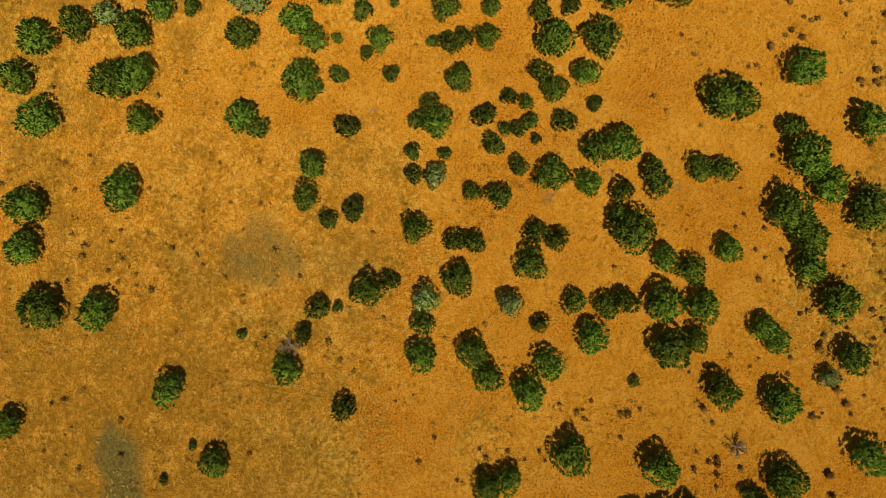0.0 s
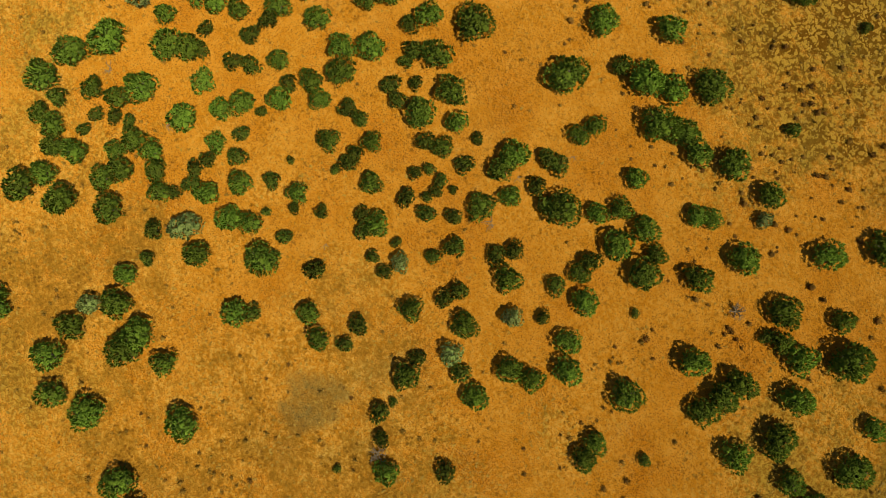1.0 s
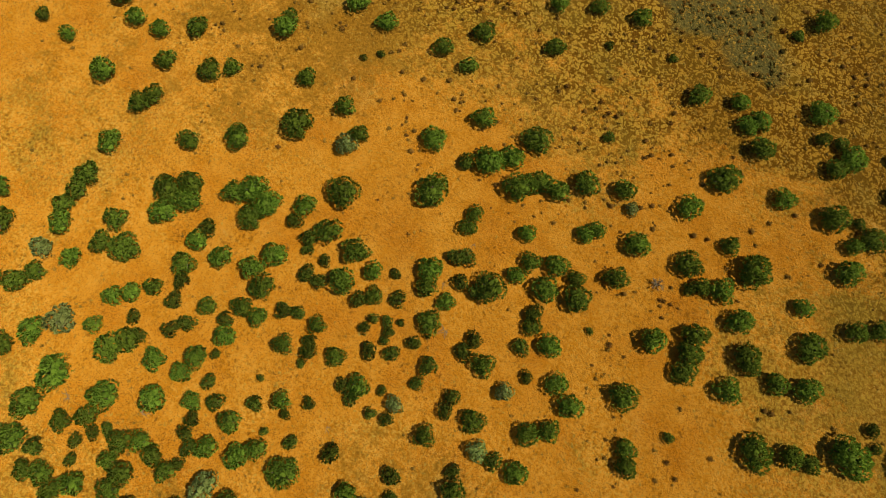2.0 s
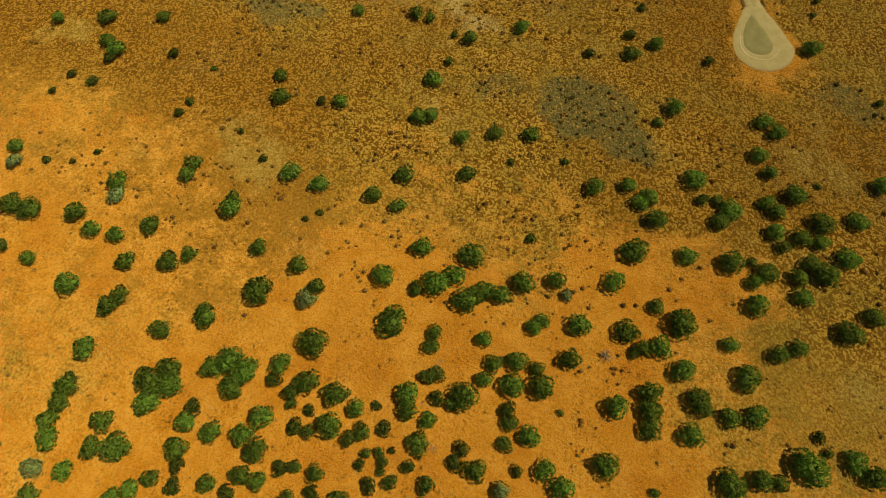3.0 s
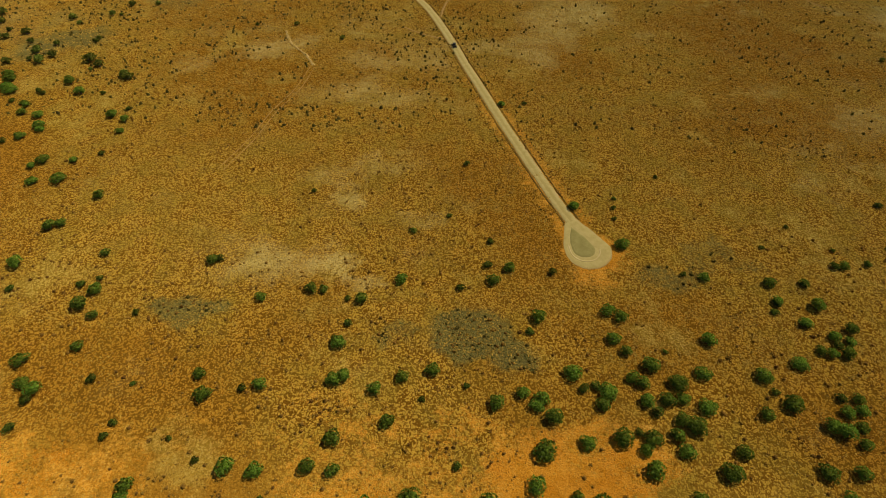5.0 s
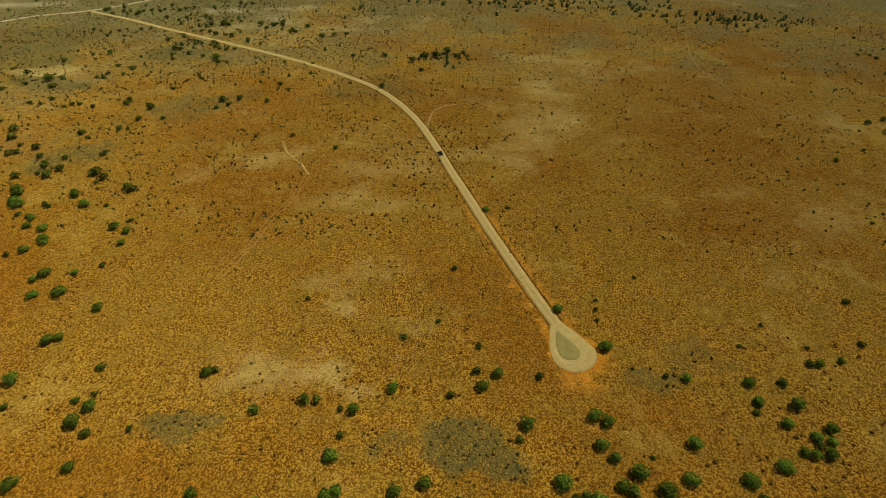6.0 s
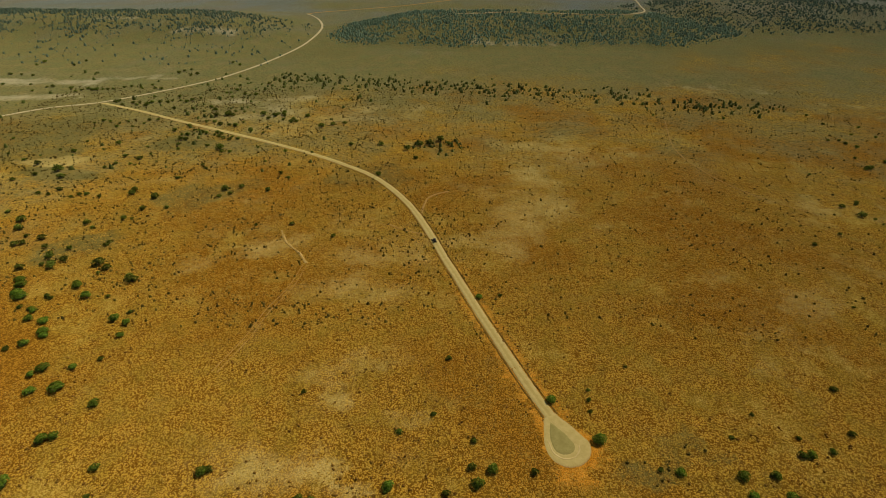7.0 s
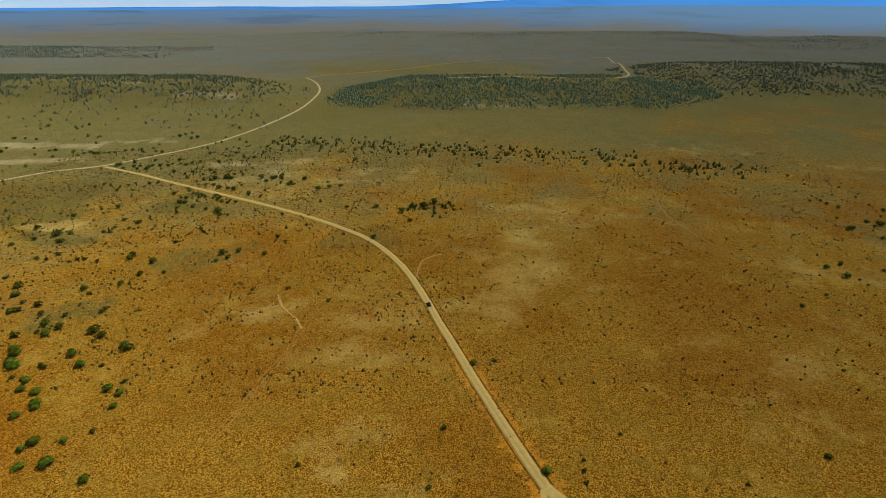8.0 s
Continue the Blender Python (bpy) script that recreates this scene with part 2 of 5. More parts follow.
def lumps(x, y, size, seed):
    """Smooth value noise in -1 to 1."""
    if seed not in TABLES:
        TABLES[seed] = np.random.default_rng(seed).uniform(-1, 1, (64, 64))
    table = TABLES[seed]
    u, v = np.asarray(x, float) / size + 0.37 * seed, np.asarray(y, float) / size + 0.71 * seed
    i, j = np.floor(u).astype(int), np.floor(v).astype(int)
    a, b = u - i, v - j
    a, b = a * a * (3 - 2 * a), b * b * (3 - 2 * b)
    g = lambda p, q: table[p % 64, q % 64]
    return (g(i, j) * (1 - a) + g(i + 1, j) * a) * (1 - b) + (g(i, j + 1) * (1 - a) + g(i + 1, j + 1) * a) * b


def rough(x, y, size, seed):
    return 0.57 * lumps(x, y, size, seed) + 0.29 * lumps(x, y, size / 2.1, seed + 1) + 0.14 * lumps(x, y, size / 4.3, seed + 2)


def hump(x, y, x0, x1, foot, crest, back, h, wide=90.0):
    y = y + 45 * rough(x, y, 160, 5)
    return h * smooth(x0 - wide, x0 + wide, x) * (1 - smooth(x1 - wide, x1 + wide, x)) * smooth(foot, crest, y) * (1 - smooth(crest + 20, back, y))


def land(x, y):
    """Height of the ground."""
    x, y = np.asarray(x, float), np.asarray(y, float)
    z = hump(x, y, -150, 330, 780, 950, 1230, 25) + hump(x, y, 330, 1300, 840, 1150, 1500, 27, 140) + hump(x, y, -1500, -330, 790, 940, 1200, 23)
    far = smooth(1700, 3200, np.hypot(x, y))
    z = z + far * 14 * rough(x, y, 700, 9)
    near = smooth(330, 900, np.hypot(x, y - 60))
    return z + near * 1.5 * rough(x, y, 240, 3)


def blob(x, y, cx, cy, rx, ry, turn=0.0, ragged=0.35, seed=21, soft=0.0):
    c, s, w = math.cos(radians(turn)), math.sin(radians(turn)), min(rx, ry)
    reach = (1.15 + soft + ragged) * max(rx, ry) + 0.8 * w
    near = (np.abs(x - cx) < reach) & (np.abs(y - cy) < reach)
    out = np.zeros(np.shape(x))
    if not near.any():
        return out
    x, y = x[near], y[near]
    p, q = 0.8 * x + 0.6 * y, 0.8 * y - 0.6 * x
    x, y = x + 0.75 * w * rough(p, q, 1.1 * w, seed + 7), y + 0.75 * w * rough(p, q, 1.1 * w, seed + 11)
    u, v = ((x - cx) * c + (y - cy) * s) / rx, (-(x - cx) * s + (y - cy) * c) / ry
    d = np.hypot(u, v) + ragged * rough(p, q, max(6.0, 0.8 * min(rx, ry)), seed)
    out[near] = 1 - smooth(0.55 - soft, 1.15 + soft, d)
    return out


def bare_soil(x, y):
    out = smooth(14, 84, y + 26 * rough(x, y, 40, 31) - 0.10 * x)
    b = 0.72 - 0.70 * out + (0.45 * rough(x, y, 16, 41) + 0.35 * rough(x, y, 5, 44)) * (1 - 0.6 * out)
    b = b - 0.40 * smooth(6, 38, x + 12 * rough(x, y, 30, 35)) * (1 - smooth(60, 80, y))
    b = b - 0.1 * blob(x, y, 34, -20, 22, 26)
    b = b + 0.55 * blob(x, y, 18, 52, 26, 15, 15) + 0.4 * blob(x, y, -28, 20, 34, 18, 25) + 0.3 * blob(x, y, -40, -12, 40, 20) + 0.95 * blob(x, y, 27, 116, 13, 14, 0) + 0.55 * np.exp(-((road_gap(x, y) - 3.8) / 2.4) ** 2) * (1 - smooth(190, 260, y)) + 0.35 * blob(x, y, 42, 60, 20, 8)
    b = b + 0.2 * blob(x, y, -180, 330, 160, 70, 20, 0.7) + 0.25 * blob(x, y, -120, 450, 130, 40, 0, 0.7) + 0.12 * blob(x, y, 60, 430, 190, 50, 0, 0.7)
    b = b + 0.3 * smooth(-55, -20, x) * smooth(-12, 6, y + 10 * rough(x, y, 18, 37)) * (1 - smooth(24, 44, y + 10 * rough(x, y, 18, 39))) - 0.24 * (1 - smooth(-16, 2, y + 12 * rough(x, y, 14, 36))) * smooth(-42, -20, x + 10 * rough(x, y, 16, 38))
    b = np.maximum(b, 0.36 * (1 - smooth(10, 44, y)))
    return b


def sage_patch(x, y):
    s = 1.25 * blob(x, y, 0, 85, 13, 13, 10, 0.4, soft=0.15) + 0.75 * blob(x, y, -13, 88, 9, 7, 20, 0.5, soft=0.15) + 0.7 * blob(x, y, -25, 84, 8, 5) + 0.75 * blob(x, y, 0.5, -19, 4, 5.5, 10, 0.3) + 0.5 * blob(x, y, 7, -24, 5, 4) + 1.0 * blob(x, y, 26, -28, 7, 5, 40)
    s = s + 0.6 * blob(x, y, 47, 108, 13, 7) + 0.8 * blob(x, y, -81, 87, 14, 6) + 0.55 * blob(x, y, 66, 122, 18, 12) + 0.3 * blob(x, y, -40, 78, 16, 8)
    s = s + 0.7 * blob(x, y, -72, 330, 34, 32, 40) + 0.7 * blob(x, y, -211, 387, 36, 22) + 0.8 * blob(x, y, -265, 326, 34, 16) + 0.7 * blob(x, y, -156, 298, 36, 24, 40) + 0.8 * blob(x, y, -196, 232, 30, 16, 20) + 0.55 * blob(x, y, -28, 385, 28, 22)
    s = s + 0.5 * blob(x, y, -430, 440, 130, 60, 40) + 0.7 * blob(x, y, -330, 385, 95, 60, 20, 0.6)
    return s + 0.45 * smooth(520, 760, y + 30 * rough(x, y, 120, 55)) + 0.2 * rough(x, y, 60, 57)


def chalk_patch(x, y):
    wash = functools.partial(blob, soft=0.5)
    p = 0.65 * wash(x, y, -72, 112, 30, 9, -20, 0.6) + 0.75 * wash(x, y, -45, 150, 24, 8, 15, 0.7) + 0.7 * wash(x, y, -64, 197, 30, 10, 10, 0.7) + 0.75 * wash(x, y, -121, 226, 26, 9, 30, 0.7)
    p = p + 1.35 * wash(x, y, 28, 285, 34, 58, -20, 0.7) + 0.7 * wash(x, y, 60, 378, 70, 26, 0, 0.7) + 0.75 * wash(x, y, 118, 190, 22, 40, 0, 0.7) + 0.7 * wash(x, y, 172, 205, 24, 34, 0, 0.7) + 0.7 * wash(x, y, 203, 283, 30, 14, 0, 0.7) + 0.6 * wash(x, y, 130, 301, 40, 14, 0, 0.7)
    p = p + 0.32 * wash(x, y, -58, 112, 50, 22, 0, 0.7)
    p = p + 0.75 * blob(x, y, -46, 107, 9, 4, 10, 0.7) + 0.75 * blob(x, y, -34, 101, 8, 3, 0, 0.7) + 0.8 * blob(x, y, -46, 135, 7, 6, 0, 0.7) + 0.6 * blob(x, y, -20, 128, 10, 5, 0, 0.7)
    p = p + 0.7 * wash(x, y, -125, 475, 100, 45, 10, 0.8) + 0.6 * wash(x, y, -52, 238, 34, 46, 15, 0.7)
    p = p + 0.45 * wash(x, y, -235, 330, 90, 40, 10, 0.7) + 0.45 * wash(x, y, -180, 420, 100, 24, 10, 0.7) + 0.4 * wash(x, y, -130, 255, 50, 24, 10, 0.7)
    p = p + 1.25 * blob(x, y, -440, 568, 80, 15, -5, 0.8) + 1.25 * blob(x, y, -418, 511, 60, 12, 5, 0.8) + 1.3 * blob(x, y, -347, 595, 52, 10, 3, 0.7) + 0.95 * blob(x, y, -233, 500, 26, 14, 0, 0.7) + 0.8 * blob(x, y, -285, 343, 34, 10, 0, 0.7) + 0.9 * blob(x, y, 252, 565, 70, 12, -10, 0.9) + 0.8 * blob(x, y, 365, 505, 60, 9, -12, 0.9) + 0.9 * blob(x, y, 20, 815, 90, 14, 0, 0.7)
    p = p + 1.0 * blob(x, y, -386, 857, 70, 14, -10, 0.8) + 0.9 * blob(x, y, -539, 905, 60, 12, -10, 0.8) + 0.9 * blob(x, y, -98, 1560, 30, 14) + 0.8 * blob(x, y, 300, 1500, 50, 14) + 0.5 * blob(x, y, -140, 520, 90, 12, 10, 0.8)
    return p * (1 + 0.7 * rough(x, y, 34, 62)) + 0.25 * rough(x, y, 28, 61)


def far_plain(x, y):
    """Greener dry grass of the outer plain, plus the painted haze past 650 m."""
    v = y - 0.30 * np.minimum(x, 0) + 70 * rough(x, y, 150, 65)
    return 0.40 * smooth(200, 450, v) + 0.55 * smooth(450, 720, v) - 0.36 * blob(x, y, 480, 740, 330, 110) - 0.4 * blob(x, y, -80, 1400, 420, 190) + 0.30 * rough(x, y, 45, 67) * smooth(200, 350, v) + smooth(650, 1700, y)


def axis(lo, hi, step, reach):
    core = list(np.arange(lo, hi + step, step))
    for sign, start in ((-1, lo), (1, core[-1])):
        v, s = start, step
        while abs(v) < reach:
            s *= 1.045
            v = v + sign * s
            core.append(max(-reach, min(reach, v)))
    return np.unique(np.array(core))


def mesh_of(name, verts, faces, material):
    me = bpy.data.meshes.new(name)
    me.from_pydata([tuple(v) for v in verts], [], faces)
    me.materials.append(material)
    me.validate()
    return me


def line_through(points, step):
    """A smooth line through plan points, at even steps."""
    p = [np.array(q, float) for q in points]
    p = [2 * p[0] - p[1]] + p + [2 * p[-1] - p[-2]]
    out = []
    for a, b, c, d in zip(p, p[1:], p[2:], p[3:]):
        n = max(1, int(np.linalg.norm(c - b) / step))
        for k in range(n):
            t = k / n
            out.append(0.5 * (2 * b + (c - a) * t + (2 * a - 5 * b + 4 * c - d) * t * t + (3 * b - a - 3 * c + d) * t ** 3))
    out.append(p[-2])
    return np.array(out)


SPUR = [(22.9, 130.0), (19.2, 138.4), (16.7, 144.4), (12.4, 155.4), (5.6, 173.0), (-0.6, 189.6), (-6.2, 205.3), (-15.3, 230), (-21.5, 248.5), (-35.4, 283.5), (-51.3, 311.4), (-66.7, 330.8),
        (-86.9, 348), (-110.8, 365.7), (-135.9, 381.5), (-162.5, 397.2), (-190.5, 412.6), (-220.6, 429.2), (-253, 447.1), (-288.8, 468.1), (-337, 492.5)]
SPUR_LINE = line_through(SPUR, 4.0)


def road_gap(x, y):
    """Distance from the middle of the spur road."""
    near = np.full(np.shape(x), 1e9)
    for q in SPUR_LINE:
        near = np.minimum(near, (x - q[0]) ** 2 + (y - q[1]) ** 2)
    return np.sqrt(near)


def build_ground():
    xs, ys = axis(-170, 170, 2.0, 4950), axis(-90, 330, 2.0, 4950)
    gx, gy = np.meshgrid(xs, ys)
    gz = land(gx, gy) + 0.10 * rough(gx, gy, 9, 71) * (1 - smooth(300, 600, np.hypot(gx, gy)))
    nx, ny = len(xs), len(ys)
    i = np.arange(nx * ny).reshape(ny, nx)
    quads = np.stack([i[:-1, :-1], i[:-1, 1:], i[1:, 1:], i[1:, :-1]], -1).reshape(-1, 4)
    me = mesh_of("ground", np.stack([gx, gy, gz], -1).reshape(-1, 3), quads.tolist(), GROUND)
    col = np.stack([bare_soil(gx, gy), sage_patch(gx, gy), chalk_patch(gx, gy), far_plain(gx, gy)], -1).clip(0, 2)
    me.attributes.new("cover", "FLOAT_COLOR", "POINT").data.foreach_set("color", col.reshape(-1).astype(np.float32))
    me.shade_smooth()
    tagged(new("ground", me), "orange bare soil and straw-yellow grassland with sage patches", "ground", kind="structure")


build_ground()


# ---------------------------------------------------------------- roads
def strip(name, points, width, lift, material, label, step=1.5, ragged=0.12, crown=0.05, offset=0.0, seed=1, kind="structure"):
    """A strip of ground along a line, slightly crowned, with uneven edges."""
    c = line_through(points, step)
    d = np.gradient(c, axis=0)
    d /= np.linalg.norm(d, axis=1)[:, None] + 1e-9
    n = np.stack([-d[:, 1], d[:, 0]], 1)
    c = c + n * offset
    verts, faces, lane = [], [], []
    across = (-0.5, -0.42, -0.2, 0.0, 0.2, 0.42, 0.5)
    for k, (q, m) in enumerate(zip(c, n)):
        for u in across:
            w = width * (1 + ragged * float(rough(q[0] + 40 * u, q[1], 5, seed)) + 0.6 * ragged * float(rough(q[0], q[1] + 40 * u, 1.8, seed + 3)))
            v = q + m * u * w
            z = float(land(*v)) + lift + crown * (1 - abs(2 * u) ** 4) - (lift + 0.12 if abs(u) == 0.5 else 0)
            verts.append((v[0], v[1], z))
            lane += [abs(2 * u), 0, 0, 1]
    r = len(across)
    for k in range(len(c) - 1):
        for j in range(r - 1):
            faces.append((k * r + j, k * r + r + j, k * r + r + j + 1, k * r + j + 1))
    me = mesh_of(name, verts, faces, material)
    me.attributes.new("lane", "FLOAT_COLOR", "POINT").data.foreach_set("color", lane)
    me.shade_smooth()
    me.flip_normals()
    return tagged(new(name, me), label, "road", kind=kind)


MAIN = [(-560, 270), (-416, 428.9), (-401, 446.7), (-375.8, 474.8), (-339, 496.4), (-300, 543.9), (-282.6, 570.6), (-265.6, 605), (-245.8, 682), (-232.4, 793), (-236.3, 905), (-249, 992), (-279, 1081), (-312, 1139)]
FAR = [(-312, 1139), (-289, 1186), (-145, 1290), (70, 1521), (411, 1611)]


def brow(x):
    """Where the wooded rise levels out, for a track along its edge."""
    for y in np.arange(820.0, 1000.0, 2.0):
        if y + 45 * float(rough(x, y, 160, 5)) > 956:
            return y
    return 950.0


RIM = [(411, 1611), (375, 1380), (330, 1150), (295, 1010)] + [(float(x), brow(float(x))) for x in range(255, -60, -35)]
RIM_LINE = line_through(RIM, 8.0)
strip("dirt_road", SPUR, 4.3, 0.06, ROAD, "pale tan graded dirt road across the grassland", crown=0.07)
# Dark strips paint the road edge's thin shadow line along with its brush.
for gap, wide, seed in ((2.5, 0.7, 14), (-2.5, 0.6, 17)):
    strip("road_verge", SPUR[:13], wide, 0.05, VERGE_SHADE, "thin dark verge of brush and painted shadow along the dirt road", ragged=1.0, offset=gap, seed=seed)
strip("dirt_road", MAIN, 4.0, 0.10, HAZY_ROAD, "pale tan dirt road running to the hills", step=5, crown=0.1, seed=5)
strip("dirt_track", FAR, 6.0, 0.30, TRACK, "faint orange dirt track over the far plain", step=12, crown=0.1, seed=6)
strip("dirt_track", RIM, 3.6, 0.50, HAZY_ROAD, "pale dirt track along the wooded rise", step=8, crown=0.1, seed=7)
strip("dirt_track", [(-29.3, 272), (-27.2, 293), (-21.9, 301.4), (-14, 306)], 1.4, 0.05, TRACK, "faint side track leaving the dirt road", ragged=0.4, seed=8)
strip("dirt_track", [(-23, 250), (-34, 254), (-46, 262)], 1.1, 0.05, TRACK, "faint side track leaving the dirt road", ragged=0.5, seed=9)
for side in (-1.0, 1.0):
    strip("wheel_track", [(-79.5, 219), (-81, 200), (-85.5, 183), (-88, 165), (-93, 146)], 0.28, 0.05, TRACK, "faint old wheel track through the grass", ragged=0.9, offset=side, seed=31)
strip("dirt_track", [(161, 455), (147, 390), (151, 346), (165, 310), (190, 282)], 0.7, 0.05, TRACK, "faint old track over the grassland", step=3, ragged=0.8, seed=33)
strip("eroded_gully", [(-100.3, 252.6), (-95.7, 242), (-91, 236), (-85.8, 230.3), (-79, 220.3)], 1.4, 0.05, WASH, "pale bare wash cut in the grassland", step=1.0, ragged=0.9, seed=10)


def disc(name, outline, lift, material, label, dome=0.05, rings=7):
    """A filled, slightly domed patch of ground inside a closed smooth outline."""
    p = outline + outline[:1]
    c = line_through(p, 0.8)[:-1]
    mid = c.mean(0)
    verts, faces, lane, n = [], [], [], len(c)
    for k in range(rings + 1):
        s = 1 - k / rings
        for q in c:
            v = mid + (q - mid) * (s if k else 1.015)
            w = v + 0.25 * s * np.array([float(rough(v[0], v[1], 2.5, 81)), float(rough(v[0], v[1], 2.5, 84))])
            verts.append((w[0], w[1], float(land(*v)) + (lift + dome * (1 - s * s) if k else -0.08)))
            lane += [1.0 if s > 0.99 else 0.3 + 0.35 * s, 0, 0, 1]
    for k in range(rings):
        for j in range(n):
            a, b = k * n + j, k * n + (j + 1) % n
            faces.append((a, b, b + n, a + n))
    me = mesh_of(name, verts, faces, material)
    me.attributes.new("lane", "FLOAT_COLOR", "POINT").data.foreach_set("color", lane)
    me.shade_smooth()
    return tagged(new(name, me), label, "road", kind="structure")


disc("turning_loop", [(22.4, 132.6), (20.8, 131.0), (20.2, 128.1), (19.6, 123.4), (19.2, 118.7), (19.9, 114.5), (22.5, 111.4), (26.1, 110.3), (30.2, 111.6), (33.0, 114.8), (34.0, 119.1), (33.0, 121.3), (31.1, 124), (28.9, 126.7), (26.3, 129.5), (24.2, 132.2)], 0.10, ROAD, "pale tan dirt turning loop at the road end")
strip("wheel_rut", [(20.9, 119.6), (21.9, 115.5), (24.6, 113.5), (28.0, 114.2), (29.8, 116.8), (29.9, 118.6)], 0.45, 0.16, RUT, "pale wheel rut round the turning loop", step=0.6, ragged=0.5, crown=0.0, seed=12)
disc("loop_island", [(22.3, 128.0), (21.5, 123.6), (21.4, 119.1), (22.4, 116), (24.9, 114.3), (27.8, 115.2), (29.1, 117.9), (27.9, 121.2), (25.1, 125)], 0.19, ISLAND, "grey gravel middle of the turning loop")


# ---------------------------------------------------------------- plants
def blade(verts, faces, base, way, side, length, width):
    """One pointed leaf spray of two triangles, lightly folded."""
    i = len(verts)
    mid = base + way * (0.45 * length)
    verts += [base, mid + side * width, base + way * length, mid - side * width]
    faces += [(i, i + 1, i + 2), (i, i + 2, i + 3)]


def rand_dir(rng):
    v = rng.normal(size=3)
    return v / np.linalg.norm(v)


def core_ball(verts, faces, centre, rx, rz, rng, plain=False):
    """A rough heart under the leaf sprays; plain: of few faces, for plants far off."""
    bm = bmesh.new()
    if plain:
        bmesh.ops.create_cone(bm, cap_ends=False, segments=5, radius1=1.0, radius2=0.55, depth=1.2)
        bmesh.ops.create_cone(bm, cap_ends=False, segments=5, radius1=0.55, radius2=0.0, depth=0.4, matrix=Matrix.Translation((0, 0, 0.8)))
        bmesh.ops.remove_doubles(bm, verts=bm.verts, dist=0.01)
        bmesh.ops.triangulate(bm, faces=bm.faces)
        bm.verts.index_update()
    else:
        bmesh.ops.create_icosphere(bm, subdivisions=1, radius=1)
    i = len(verts)
    for v in bm.verts:
        k = rng.uniform(0.72, 1.0)
        verts.append(centre + np.array([v.co.x * rx, v.co.y * rx, v.co.z * rz]) * k)
    faces += [tuple(i + v.index for v in f.verts) for f in bm.faces]
    bm.free()


def crown_mesh(name, seed, sprays, lobes, spread, tall, gap, material, leaf=0.20):
    """A crown of radius 1: several leafy lobes covered with upright pointed sprays, with gaps."""
    rng = np.random.default_rng(seed)
    verts, faces, out, centres = [], [], [], []
    turn = rng.uniform(0, 6.28)
    for k in range(lobes):
        a = turn + k * 2.4 + rng.uniform(-0.3, 0.3)
        d = spread * math.sqrt((k + 0.4) / lobes) * rng.uniform(0.85, 1.1)
        r = rng.uniform(0.34, 0.50) * (1.15 if k == 0 else 1)
        centres.append((np.array([d * math.cos(a), d * math.sin(a), tall * (0.40 + 0.45 * (1 - d) + rng.uniform(-0.08, 0.14))]), r))
    for c, r in centres:
        n = len(verts)
        core_ball(verts, faces, c - np.array([0, 0, 0.14]), r * 0.64, r * 0.58 * tall, rng)
        out += [(v - c) / np.linalg.norm(v - c) for v in verts[n:]]
    made = 0
    while made < sprays:
        c, r = centres[rng.integers(len(centres))]
        d = rand_dir(rng)
        if d[2] < -0.45 or rng.random() < gap * (0.5 + 0.5 * math.sin(7 * d[0] + 5 * d[1] + seed)):
            continue
        p = c + d * np.array([r, r, r * tall]) * rng.uniform(0.70, 1.0)
        if any(np.linalg.norm((p - q) / np.array([1, 1, tall])) < 0.62 * s for q, s in centres):
            continue
        way = d * 0.9 + np.array([0, 0, 0.55]) + rng.normal(size=3) * 0.25
        way /= np.linalg.norm(way)
        face = d + np.array([p[0], p[1], 0.35]) * 0.6 + rng.normal(size=3) * 0.22
        face /= np.linalg.norm(face)
        for k in range(3):
            w = way + rng.normal(size=3) * 0.34
            w /= np.linalg.norm(w)
            s = np.cross(w, rand_dir(rng))
            s /= np.linalg.norm(s) + 1e-9
            if np.dot(np.cross(w, s), face) > 0:
                s = -s
            blade(verts, faces, p, w, s, leaf * rng.uniform(0.7, 1.45), leaf * rng.uniform(0.20, 0.34))
            out += [face] * 4
        made += 1
    v = np.array(verts)
    v[:, :2] *= 0.98 / np.percentile(np.hypot(v[:, 0], v[:, 1]), 97)
    me = mesh_of(name, v, faces, material)
    me.shade_smooth()
    me.normals_split_custom_set_from_vertices([tuple(n) for n in out])
    return me


def scrub_shape(seed, sprays, leaf=0.5, heart=0.62, plain=False):
    """A small ragged bush of pointed sprays round a rough heart."""
    rng = np.random.default_rng(seed)
    verts, faces = [], []
    core_ball(verts, faces, np.array([0, 0, 0.40]), heart, 0.8 * heart, rng, plain)
    for k in range(sprays):
        d = rand_dir(rng)
        d[2] = abs(d[2])
        w = d + np.array([0, 0, 0.3]) + rng.normal(size=3) * 0.3
        w /= np.linalg.norm(w)
        s = np.cross(w, rand_dir(rng))
        s /= np.linalg.norm(s) + 1e-9
        blade(verts, faces, np.array([0, 0, 0.3]) + d * np.array([0.8, 0.8, 0.7]) * heart, w, s, leaf * rng.uniform(0.7, 1.2), leaf * 0.3)
    return verts, faces


